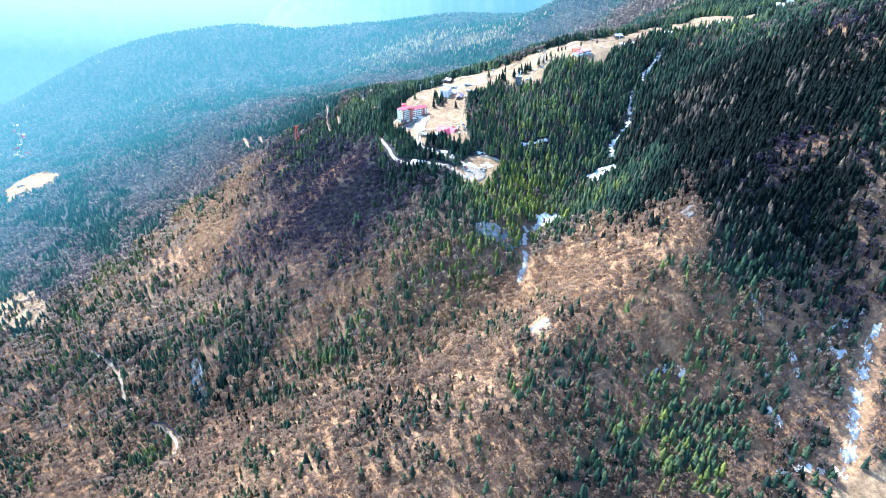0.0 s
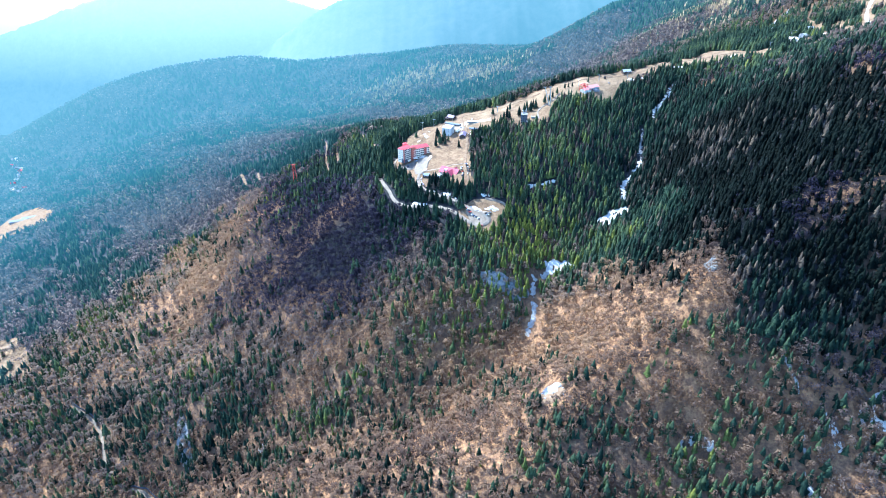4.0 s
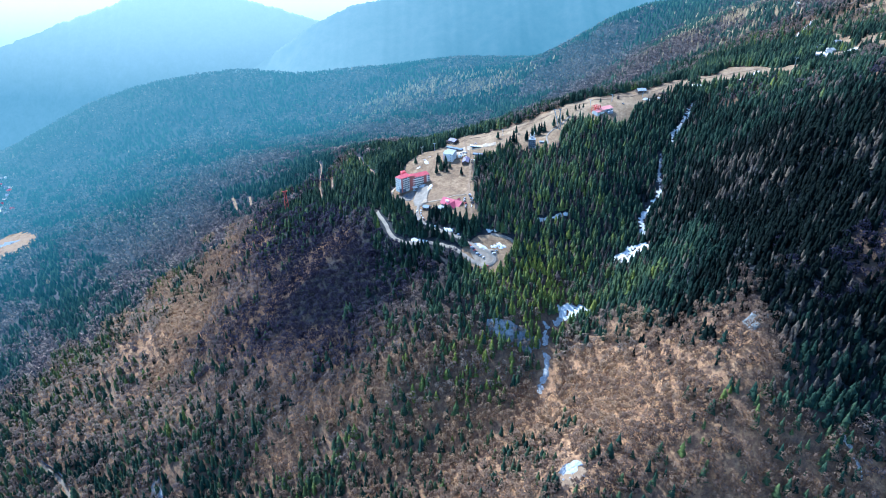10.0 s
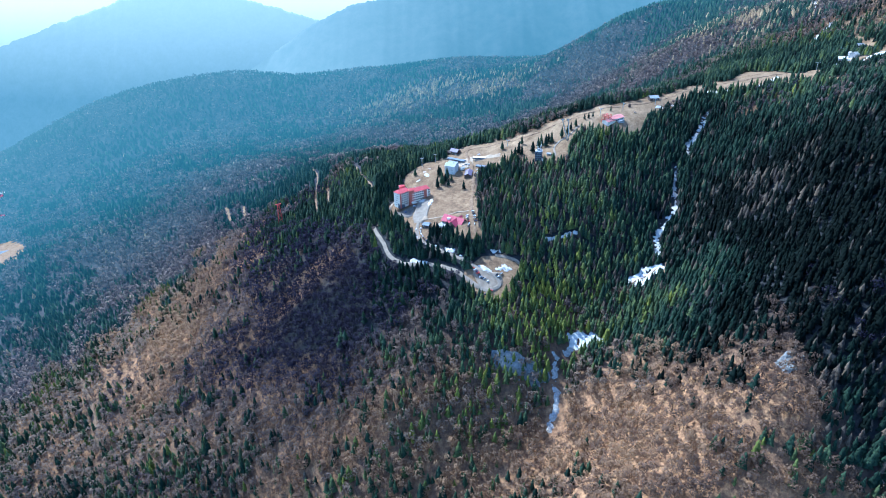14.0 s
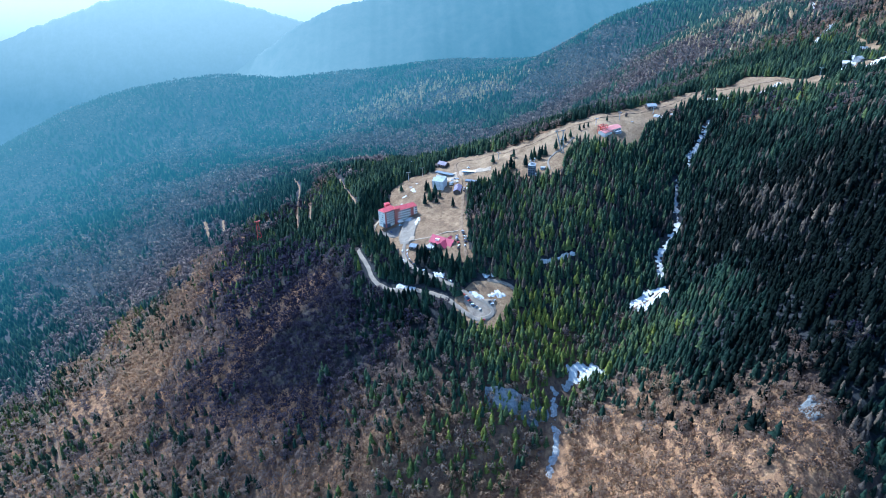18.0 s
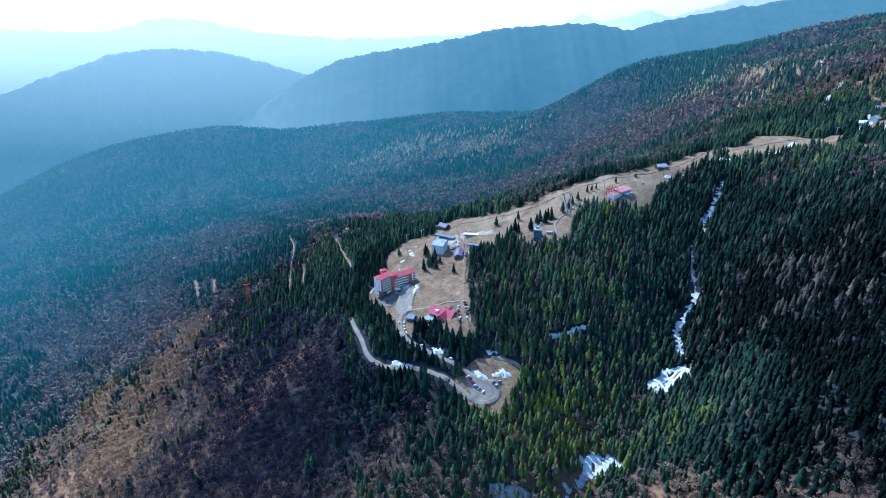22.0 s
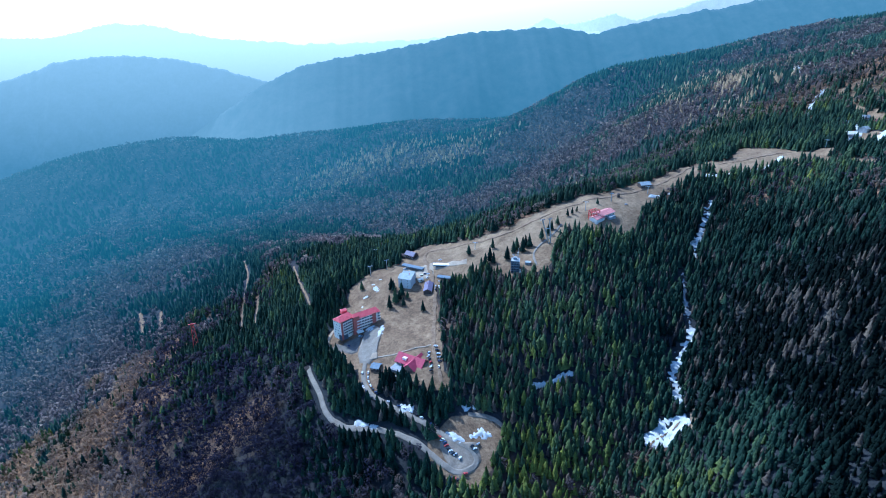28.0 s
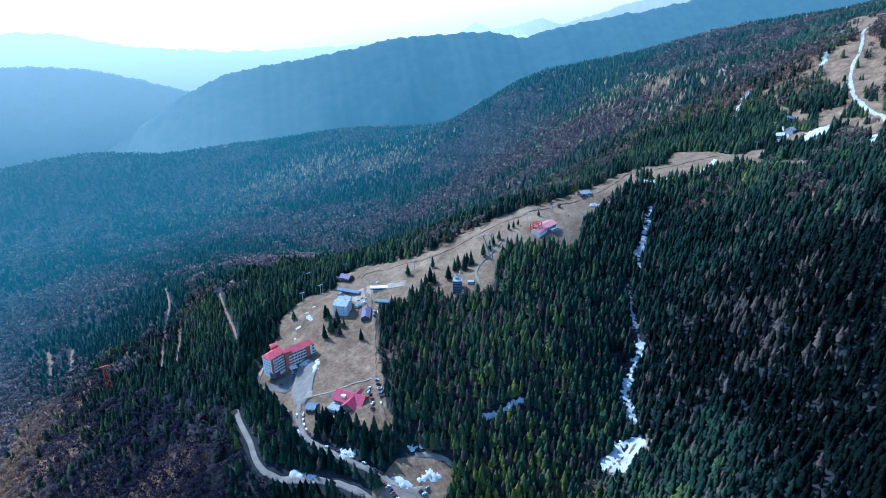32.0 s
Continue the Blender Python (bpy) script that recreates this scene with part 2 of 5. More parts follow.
SUNNY_FLANK = [(244, 628, 248), (226, 670, 230), (164, 663, 164), (195, 730, 205), (322, 730, 308), (274, 744, 262)]
STREAM = [(240, 905, 226), (200, 850, 205), (143, 797, 180), (112, 735, 160), (95, 690, 138), (50, 645, 108), (-30, 600, 76),
          (-110, 590, 50), (-230, 585, 0), (-330, 600, -45), (-405, 624, -64), (-520, 590, -85)]
VALLEY_SIDE = [(-35, 645, 102), (-102, 652, 82), (-147, 686, 83), (-252, 679, 20), (-207, 765, 110), (-125, 747, 133),
               (-238, 770, 88), (-360, 662, -12), (-369, 718, 25), (-406, 861, 36), (-349, 915, 93), (-276, 884, 105)]
KNOLL = [(-263, 944, 136), (-303, 911, 120), (-190, 873, 163), (-170, 905, 205), (-97, 902, 215), (-153, 969, 218), (-126, 961, 228),
         (-157, 1054, 233), (-217, 1007, 190), (-67, 808, 193), (-67, 716, 172), (-37, 766, 192), (20, 771, 200), (72, 765, 214)]
HOTEL_RIDGE = [(96, 785, 222), (107, 847, 236), (50, 861, 246), (96, 893, 249), (10, 948, 277), (60, 985, 286), (-25, 1055, 278),
               (60, 1060, 292), (-52, 1160, 288), (20, 1160, 301), (130, 1065, 322), (235, 1100, 362), (262, 1124, 370), (324, 1181, 376)]
SHADY_FACE = [(133, 961, 294), (167, 970, 299), (223, 948, 274), (208, 995, 302), (253, 995, 315), (340, 1198, 382), (515, 1223, 402),
              (660, 1235, 428), (596, 1364, 410), (764, 1356, 446), (430, 1230, 390)]
GULLY = [(253, 883, 230), (281, 938, 251), (292, 965, 256), (333, 1034, 290), (405, 1143, 340), (470, 1180, 375)]
BIG_SLOPE = [(299, 802, 272), (335, 836, 296), (346, 866, 300), (380, 823, 310), (400, 866, 340), (411, 900, 360), (375, 930, 325),
             (446, 893, 387), (401, 1093, 345), (520, 760, 405), (560, 950, 455), (600, 560, 330), (640, 1080, 450), (800, 900, 560)]
BACK_SLOPE = [(-168, 1446, 222), (-284, 1427, 184), (-463, 1432, 82), (-290, 1272, 165), (-451, 1202, 110), (-484, 1680, 102), (-60, 1330, 250),
              (-538, 1419, 68), (60, 1420, 235), (220, 1330, 320), (400, 1420, 330), (140, 1560, 160), (-90, 1750, 120)]
WEST_SIDE = [(-611, 1225, 8), (-518, 1155, 50), (-546, 1063, 26), (-575, 946, 10), (-610, 1160, 33), (-850, 1051, -53), (-819, 1288, -20), (-516, 713, -54),
             (-751, 1394, -8), (-831, 1451, 0), (-663, 875, -24), (-484, 594, -70), (-611, 757, -42), (-1157, 1550, -83), (-900, 760, -90)]
FAR_WOODS = [(-704, 1654, 35), (-928, 1858, -30), (-1198, 2187, -95), (-1477, 2174, -160), (-968, 2134, -16), (-484, 2254, 12), (-133, 2143, 108),
             (49, 2091, 125), (125, 1816, 154), (324, 1826, 222), (535, 2087, 300), (555, 1763, 378), (16, 2514, 165), (-783, 2784, -15),
             (-43, 3350, 50), (-271, 3350, 46), (-499, 3350, 40), (-772, 3300, 36), (-1050, 3300, 54), (-1314, 3250, 28), (-1545, 3150, 0), (-1737, 3000, -48),
             (-1918, 2850, -135), (-2170, 2650, -260), (-35, 2787, 172), (300, 2600, 200), (-235, 2617, 70), (-1175, 2566, -70)]
VALLEY_BEYOND = [(-2300, 3400, -480), (-1500, 3800, -450), (-700, 3900, -350), (0, 3900, -250), (700, 3900, -150), (-2600, 2700, -420)]
FAR_RIDGE = [(684, 1731, 448), (590, 2270, 405), (709, 2241, 440), (871, 2171, 470), (1016, 2094, 518), (1141, 2011, 556), (1251, 1925, 576), (870, 1726, 500), (930, 1850, 480),
             (900, 1500, 520), (1200, 1300, 640), (1500, 2300, 500), (700, 2700, 260), (1000, 2700, 300), (1400, 3000, 300), (1000, 3600, 60)]
EDGES = [(-3000, 400, -300), (-3000, 2200, -420), (-3200, 4200, -560), (-1500, 300, -180), (-900, 0, -130), (0, 0, 20), (900, 100, 260),
         (1800, 700, 700), (2500, 2500, 600), (-1500, 4700, -500), (0, 4700, -300), (2200, 4700, 100), (-1500, 1000, -160)]
SPOTS = np.array(NEAR_SLOPE + NEAR_RIDGE + SUNNY_FLANK + STREAM + VALLEY_SIDE + KNOLL + HOTEL_RIDGE + SHADY_FACE + GULLY + BIG_SLOPE
                 + BACK_SLOPE + WEST_SIDE + FAR_WOODS + VALLEY_BEYOND + FAR_RIDGE + EDGES, float)


def spline_solve(spots, stiff=0.004):
    p = spots[:, :2] / 1000
    r2 = ((p[:, None] - p[None]) ** 2).sum(-1)
    k = 0.5 * r2 * np.log(r2 + 1e-12)
    n = len(p)
    a = np.zeros((n + 3, n + 3))
    a[:n, :n] = k + np.eye(n) * stiff
    a[:n, n], a[:n, n + 1:] = 1, p
    a[n, :n], a[n + 1:, :n] = 1, p.T
    return np.linalg.solve(a, np.r_[spots[:, 2], 0, 0, 0])


SPLINE = spline_solve(SPOTS)


def wave(x, y, size, seed):
    """Smooth noise from a few crossed sine waves, about -1 to 1."""
    rng = np.random.RandomState(seed)
    s = np.zeros(np.broadcast(x, y).shape)
    for _ in range(7):
        a, f, q = rng.uniform(0, 6.283), rng.uniform(0.6, 1.7), rng.uniform(0, 6.283)
        s = s + np.sin((np.cos(a) * x + np.sin(a) * y) * f * 6.283 / size + q)
    return s / 3.2


def height(x, y):
    x, y = np.asarray(x, float), np.asarray(y, float)
    flat = np.stack([x.ravel(), y.ravel()], 1) / 1000
    out = np.zeros(len(flat))
    n = len(SPOTS)
    for i in range(0, len(flat), 20000):
        q = flat[i:i + 20000]
        r2 = ((q[:, None] - SPOTS[None, :, :2] / 1000) ** 2).sum(-1)
        out[i:i + 20000] = (0.5 * r2 * np.log(r2 + 1e-12)) @ SPLINE[:n] + SPLINE[n] + q @ SPLINE[n + 1:]
    z = out.reshape(x.shape)
    return z + 1.8 * wave(x, y, 70, 3) + 0.8 * wave(x, y, 26, 4)
# ---- helpers for meshes ----
def link_mesh(name, verts, faces, mat, smooth=False, parent=None):
    me = bpy.data.meshes.new(name)
    me.from_pydata([tuple(v) for v in verts], [], [tuple(f) for f in faces])
    me.materials.append(mat)
    if smooth:
        me.polygons.foreach_set("use_smooth", np.ones(len(me.polygons), bool))
    ob = new(name, me)
    ob.parent = parent
    return ob


def fast_mesh(name, verts, tris, mat, attrs=(), smooth=False, normals=None):
    """A triangle mesh straight from arrays; normals, if given, round its shading."""
    me = bpy.data.meshes.new(name)
    nv, nt = len(verts), len(tris)
    me.vertices.add(nv)
    me.loops.add(nt * 3)
    me.polygons.add(nt)
    me.vertices.foreach_set("co", np.ascontiguousarray(verts, np.float32).ravel())
    me.loops.foreach_set("vertex_index", np.ascontiguousarray(tris, np.int32).ravel())
    me.polygons.foreach_set("loop_start", np.arange(0, nt * 3, 3, dtype=np.int32))
    me.polygons.foreach_set("use_smooth", np.full(nt, smooth, bool))
    for key, values in attrs:
        me.attributes.new(key, "FLOAT", "POINT").data.foreach_set("value", np.ascontiguousarray(values, np.float32))
    me.update(calc_edges=True)
    if normals is not None:
        me.normals_split_custom_set_from_vertices(np.ascontiguousarray(normals, np.float32))
    me.materials.append(mat)
    return new(name, me)


def inside(poly, x, y):
    """Which of the points lie in the polygon."""
    x, y = np.asarray(x, float), np.asarray(y, float)
    hit = np.zeros(x.shape, bool)
    for (x0, y0), (x1, y1) in zip(poly, poly[1:] + poly[:1]):
        if y0 != y1:
            hit ^= ((y0 > y) != (y1 > y)) & (x < (x1 - x0) * (y - y0) / (y1 - y0) + x0)
    return hit


def near_line(line, x, y):
    """Distance in plan from a polyline."""
    x, y = np.asarray(x, float), np.asarray(y, float)
    best = np.full(x.shape, 1e9)
    for (x0, y0), (x1, y1) in zip(line, line[1:]):
        dx, dy = x1 - x0, y1 - y0
        s = np.clip(((x - x0) * dx + (y - y0) * dy) / (dx * dx + dy * dy + 1e-9), 0, 1)
        best = np.minimum(best, np.hypot(x - x0 - s * dx, y - y0 - s * dy))
    return best


# ---- clearings, roads and snow in plan ----
HOTEL_MEADOW = [(-94, 1047), (-80, 1070), (-71, 1140), (-42, 1176), (-3, 1172), (0, 1205), (25, 1222), (60, 1205), (100, 1180), (144, 1172), (194, 1190),
                (249, 1196), (293, 1207), (365, 1245), (419, 1274), (468, 1305), (445, 1254), (370, 1193), (316, 1148), (300, 1120), (286, 1100), (232, 1098),
                (208, 1115), (189, 1090), (172, 1050), (122, 1056), (111, 1090), (76, 1092), (44, 1098), (40, 1036), (42, 958), (46, 925), (24, 923),
                (-10, 950), (-22, 960), (-34, 934), (-46, 955), (-54, 975), (-86, 1025)]
CAR_PARK_CLEARING = [(20, 866), (34, 884), (48, 893), (78, 898), (90, 886), (84, 860), (72, 836), (53, 822), (34, 832), (24, 850)]
UPPER_MEADOW = [(781, 1468), (856, 1455), (929, 1480), (1013, 1502), (951, 1387), (680, 1093), (704, 1192), (735, 1318), (764, 1390)]
SPRUCE_CLUMP = [(802, 1444), (855, 1426), (833, 1322), (788, 1280), (767, 1310), (766, 1386)]
TOP_MEADOW = [(1000, 1545), (1060, 1600), (1140, 1690), (1200, 1660), (1127, 1578), (1040, 1520)]
SKI_CUT = [(765, 1488), (785, 1488), (732, 1432), (690, 1385), (668, 1390), (712, 1436)]
SADDLE_PATH = [(546, 1338), (583, 1289), (597, 1206), (616, 1126), (595, 1101), (582, 1173), (551, 1227), (507, 1225), (424, 1229), (411, 1246), (467, 1230)]
SADDLE = [(440, 1262), (470, 1300), (536, 1250), (570, 1225), (655, 1250), (700, 1270), (700, 1225), (601, 1205), (588, 1190), (531, 1218), (470, 1215)]
WEST_CLEARING = [(-879, 965), (-800, 957), (-728, 886), (-697, 842), (-764, 842), (-840, 858)]
SAWMILL_YARD = [(-1290, 1590), (-1286, 1725), (-1135, 1620), (-1077, 1510), (-1168, 1457), (-1150, 1400), (-1200, 1480)]
QUARRY = [(98, 552), (108, 558), (121, 555), (126, 541), (116, 528), (100, 530)]
NEAR_MEADOW = [(340, 352), (372, 366), (396, 380), (428, 389), (475, 398), (520, 380), (500, 330), (340, 320)]
HALF_CLEAR = [(-575, 1000), (-520, 1010), (-470, 900), (-490, 830), (-540, 850)]
MEADOWS = [HOTEL_MEADOW, CAR_PARK_CLEARING, UPPER_MEADOW, TOP_MEADOW, SKI_CUT, SADDLE, SADDLE_PATH, WEST_CLEARING, SAWMILL_YARD, QUARRY, NEAR_MEADOW]
MAIN_ROAD = [(-41, 1000), (-43, 985), (-45, 970), (-44, 955), (-39, 940), (-28, 926), (-16, 916), (11, 893), (42, 868), (58, 860), (64, 851), (60, 842), (49, 837), (36, 842),
             (24, 855), (13, 867), (-11, 887), (-38, 899), (-66, 914), (-80, 928), (-87, 944), (-92, 962), (-103, 985), (-112, 1012)]
SLOPE_TRACK = [(37, 928), (33, 959), (32, 995), (36, 1036), (40, 1085), (36, 1130), (28, 1172), (36, 1186), (69, 1181), (120, 1158), (157, 1155), (188, 1164),
               (221, 1172), (261, 1180), (296, 1191), (341, 1204), (403, 1248), (449, 1278), (520, 1262), (580, 1255)]
SPUR_TRACK = [(60, 895), (82, 893), (96, 880)]
TOWER_TRACK = [(161, 1066), (160, 1085), (167, 1096), (180, 1106), (205, 1125)]
WEST_TRACKS = [[(-330, 1560), (-277, 1403), (-266, 1315), (-252, 1247), (-230, 1165)], [(-188, 1359), (-164, 1274), (-133, 1169), (-124, 1129)],
               [(-234, 1285), (-211, 1169)], [(-525, 1495), (-479, 1390)], [(-475, 1470), (-441, 1380)], [(-646, 1017), (-581, 946), (-532, 884), (-500, 828)]]
WEST_ROAD = [(-700, 930), (-672, 892), (-640, 840), (-606, 790), (-582, 762), (-548, 744), (-526, 726), (-508, 700), (-493, 670), (-472, 647), (-450, 632), (-430, 624), (-410, 618), (-392, 604), (-376, 584), (-372, 570), (-380, 556), (-405, 546), (-461, 542), (-527, 542)]
WEST_WALLS = [[(-584, 767), (-549, 749), (-524, 731), (-514, 716)], [(-440, 631), (-409, 623), (-389, 608), (-377, 594)], [(-500, 546), (-460, 547), (-430, 548)]]
NEAR_TRACK = [(-70, 420), (-38, 429), (-5, 438), (30, 450), (64, 457), (103, 468), (151, 476), (173, 482), (200, 500)]
SNOW_ROAD = [(1061, 1536), (1030, 1527), (959, 1443), (893, 1391), (833, 1314), (788, 1240), (740, 1156), (690, 1085)]
GULLY_SNOW = [[(427, 1180), (398, 1136), (362, 1086)], [(340, 1060), (327, 1018), (320, 985)], [(318, 981), (297, 958), (283, 940), (275, 906)]]
STREAM_SNOW = [(147, 788), (128, 774), (119, 761), (121, 740), (118, 719), (108, 698)]
EAST_GULLY_SNOW = [(462, 505), (446, 478), (428, 453), (414, 430), (406, 415), (394, 395), (382, 380)]


SNOW_POOLS = [[(228, 880), (252, 896), (277, 893), (274, 878), (249, 866), (233, 870)], [(140, 803), (171, 809), (183, 791), (160, 785), (143, 787)],
              [(661, 1212), (699, 1237), (724, 1231), (710, 1204), (682, 1196), (656, 1194)], [(721, 1329), (722, 1319), (686, 1260), (642, 1231), (646, 1245), (680, 1269)], [(650, 1090), (685, 1116), (691, 1110), (650, 1078)]]


def meadow_at(x, y):
    """1 on open grass, 0 under trees."""
    m = np.zeros(np.shape(x))
    for p in MEADOWS:
        m = np.maximum(m, inside(p, x, y))
    return m


def cleared(x, y):
    """Where no tree of the woods stands."""
    high = wave(x, y, 48, 61) + 0.5 * wave(x, y, 20, 62)      # clumps of trees stand on the upper meadows
    c = (meadow_at(x, y) > 0.5) & ~((x > 640) & (high > 0.8)) & ~inside(SPRUCE_CLUMP, x, y) & ~((x < -650) & (x > -950) & (high > 0.15))
    for p in SNOW_POOLS:
        c |= inside(p, x, y)
    for line, wide in ((MAIN_ROAD, 6.5), (WEST_ROAD[4:9], 4.5), (WEST_ROAD[11:18], 5), (NEAR_TRACK, 2.2), (STREAM_SNOW, 9), (EAST_GULLY_SNOW, 12), (SPUR_TRACK, 5), (SNOW_ROAD, 8), (SLOPE_TRACK, 6), ([(131, 921), (171, 935)], 4.5), ([(441, 1229), (529, 1218), (554, 1238)], 6)):
        c |= near_line(line, x, y) < wide
    for line, wide in [(w, 4.0) for w in WEST_TRACKS[:5]] + [(WEST_TRACKS[5], 1.6)] + [(w, 4.5) for w in GULLY_SNOW]:
        c |= near_line(line, x, y) < wide
    return c


# ---- what grows where ----
def hump(x, y, cx, cy, rx, ry):
    return np.exp(-((x - cx) / rx) ** 2 - ((y - cy) / ry) ** 2)


def conifer_share(x, y):
    """How much of the wood is spruce."""
    p = 0.19 + 0.18 * wave(x, y, 150, 21) + 0.12 * wave(x, y, 55, 22)
    p = p - 0.35 * hump(x, y, -430, 1010, 60, 170) + 0.22 * hump(x, y, -750, 950, 350, 500) - 0.02 * hump(x, y, -400, 780, 200, 220)       # the mixed west side
    p = p + 0.5 * hump(x, y, -330, 650, 60, 60) + 0.4 * hump(x, y, -110, 650, 90, 50)             # along the lower stream
    p = p - 0.45 * hump(x, y, -190, 950, 120, 130) - 0.25 * hump(x, y, 170, 640, 90, 80)           # bare knoll, beech flank
    p = p + 0.55 * hump(x, y, 255, 400, 42, 38) + 0.30 * hump(x, y, 200, 440, 130, 70)                                                  # foot of the near ridge
    p = p + 1.0 * hump(x, y, 190, 970, 130, 130) + 0.9 * hump(x, y, 350, 1030, 130, 160)           # north spur
    p = p + (0.60 + 0.3 * wave(x, y, 70, 23)) * hump(x, y, 500, 900, 170, 280) + 0.8 * hump(x, y, 330, 800, 70, 90)              # big slope
    p = p - 0.35 * hump(x, y, 395, 890, 40, 50) + 0.6 * hump(x, y, 335, 575, 70, 50) + 0.6 * hump(x, y, 410, 590, 60, 50) - 0.7 * hump(x, y, 282, 608, 22, 30) + 0.45 * hump(x, y, 262, 735, 40, 70)
    p = p + 0.3 * hump(x, y, 30, 790, 50, 50) + 0.35 * hump(x, y, -430, 740, 110, 55) - 0.12 * hump(x, y, -555, 1310, 100, 190)
    p = p + 0.7 * hump(x, y, 262, 803, 50, 38) + 0.4 * hump(x, y, 430, 790, 120, 120) + 0.5 * hump(x, y, 85, 790, 70, 60) + 1.0 * hump(x, y, -100, 1190, 170, 150) + 0.9 * hump(x, y, 0, 900, 80, 60)
    p = p + 0.9 * hump(x, y, 100, 1400, 300, 170) + 0.7 * hump(x, y, -90, 1010, 50, 70) + 1.0 * hump(x, y, 660, 1320, 190, 160)
    return p


def sunlit_grass(x, y):
    """Dry grass between the trees of the thin woods, painting sunlit ground paler."""
    return 0.42 * hump(x, y, -430, 1010, 45, 150) + 0.36 * hump(x, y, 190, 655, 120, 100) + 0.42 * hump(x, y, -40, 440, 190, 70) + 0.3 * hump(x, y, -555, 1310, 90, 180) + 0.3 * hump(x, y, -560, 960, 100, 150) + 0.4 * hump(x, y, -740, 800, 90, 70)


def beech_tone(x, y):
    """Paints sun pale on thin woods, cloud shade dark on knoll and big slope."""
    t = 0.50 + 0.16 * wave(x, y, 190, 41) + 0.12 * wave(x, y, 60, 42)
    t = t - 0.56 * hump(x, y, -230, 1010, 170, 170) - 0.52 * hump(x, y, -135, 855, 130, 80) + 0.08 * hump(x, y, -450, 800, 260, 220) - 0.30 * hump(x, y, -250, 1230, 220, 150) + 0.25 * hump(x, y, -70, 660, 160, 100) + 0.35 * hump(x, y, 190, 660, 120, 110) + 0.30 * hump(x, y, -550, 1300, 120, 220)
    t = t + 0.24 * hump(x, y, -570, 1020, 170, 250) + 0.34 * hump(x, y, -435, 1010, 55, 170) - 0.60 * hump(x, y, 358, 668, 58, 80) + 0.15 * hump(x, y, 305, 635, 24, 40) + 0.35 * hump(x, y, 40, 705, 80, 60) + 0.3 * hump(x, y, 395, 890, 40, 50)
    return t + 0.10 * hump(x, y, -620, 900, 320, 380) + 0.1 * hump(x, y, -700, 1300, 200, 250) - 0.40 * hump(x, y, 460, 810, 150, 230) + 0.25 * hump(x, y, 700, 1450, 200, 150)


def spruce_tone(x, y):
    """Tint with sunlight painted in along stream and gully, shade on the big slope."""
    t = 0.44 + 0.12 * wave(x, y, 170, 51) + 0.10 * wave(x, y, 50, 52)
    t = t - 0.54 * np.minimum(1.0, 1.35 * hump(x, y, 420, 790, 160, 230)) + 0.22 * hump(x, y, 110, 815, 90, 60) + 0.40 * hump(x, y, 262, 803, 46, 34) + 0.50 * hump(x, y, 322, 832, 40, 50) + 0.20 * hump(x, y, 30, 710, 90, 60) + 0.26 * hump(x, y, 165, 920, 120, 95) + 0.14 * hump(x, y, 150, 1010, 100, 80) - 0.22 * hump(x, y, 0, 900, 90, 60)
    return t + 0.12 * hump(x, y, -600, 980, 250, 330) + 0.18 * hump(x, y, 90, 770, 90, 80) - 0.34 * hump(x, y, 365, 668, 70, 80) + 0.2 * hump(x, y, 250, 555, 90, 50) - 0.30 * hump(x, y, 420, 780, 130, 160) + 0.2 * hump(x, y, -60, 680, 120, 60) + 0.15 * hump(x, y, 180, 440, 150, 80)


def tone(rng, base, spread=0.12):
    return np.clip(base + rng.normal(0, spread, len(base)), 0, 1)


def tall(rng, n, lo, hi):
    return lo + (hi - lo) * rng.beta(2.2, 1.6, n)


def far_off(x, y):
    """Where the woods lie so far off that the painted haze sets in."""
    return (hazy(x, y) + 70 * wave(x, y, 120, 36) > 1480) | (y > 1520) | (x < -950)


# ---- the ground sheet ----
def steps(lo, fine_lo, fine_hi, hi, fine):
    mid = np.arange(fine_lo, fine_hi + 1, fine)
    up, down, s = [fine_hi], [fine_lo], fine
    while up[-1] < hi:
        s *= 1.07
        up.append(up[-1] + s)
    s = fine
    while down[-1] > lo:
        s *= 1.07
        down.append(down[-1] - s)
    return np.r_[down[:0:-1], mid, up[1:]]


gx, gy = np.meshgrid(steps(-3000, -950, 900, 2600, 7.0), steps(-400, 330, 1450, 4750, 7.0))
gz = height(gx, gy)
rows, cols = gx.shape
idx = np.arange(rows * cols).reshape(rows, cols)
a, b, c, d = idx[:-1, :-1].ravel(), idx[:-1, 1:].ravel(), idx[1:, 1:].ravel(), idx[1:, :-1].ravel()
# the humps added to conifer_share paint shade into the floor of knoll and spur
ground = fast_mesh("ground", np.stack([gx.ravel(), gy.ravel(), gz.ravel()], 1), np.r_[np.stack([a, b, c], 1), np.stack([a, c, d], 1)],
                   M_GROUND, [("meadow", np.maximum(meadow_at(gx.ravel(), gy.ravel()), sunlit_grass(gx.ravel(), gy.ravel()))), ("sunlit_straw", np.clip(hump(gx.ravel(), gy.ravel(), 250, 1150, 150, 60) + 0.8 * hump(gx.ravel(), gy.ravel(), 120, 1160, 110, 40) + 0.6 * hump(gx.ravel(), gy.ravel(), 480, 1260, 200, 60), 0, 1)), ("tint", 0.5 + 0.25 * wave(gx.ravel(), gy.ravel(), 60, 37)), ("needles_and_shade", np.clip(conifer_share(gx.ravel(), gy.ravel()) + 0.8 * hump(gx.ravel(), gy.ravel(), -200, 1020, 200, 200) + 0.8 * hump(gx.ravel(), gy.ravel(), -135, 860, 140, 85) + 0.7 * hump(gx.ravel(), gy.ravel(), 360, 668, 60, 80), 0, 1))], smooth=True)
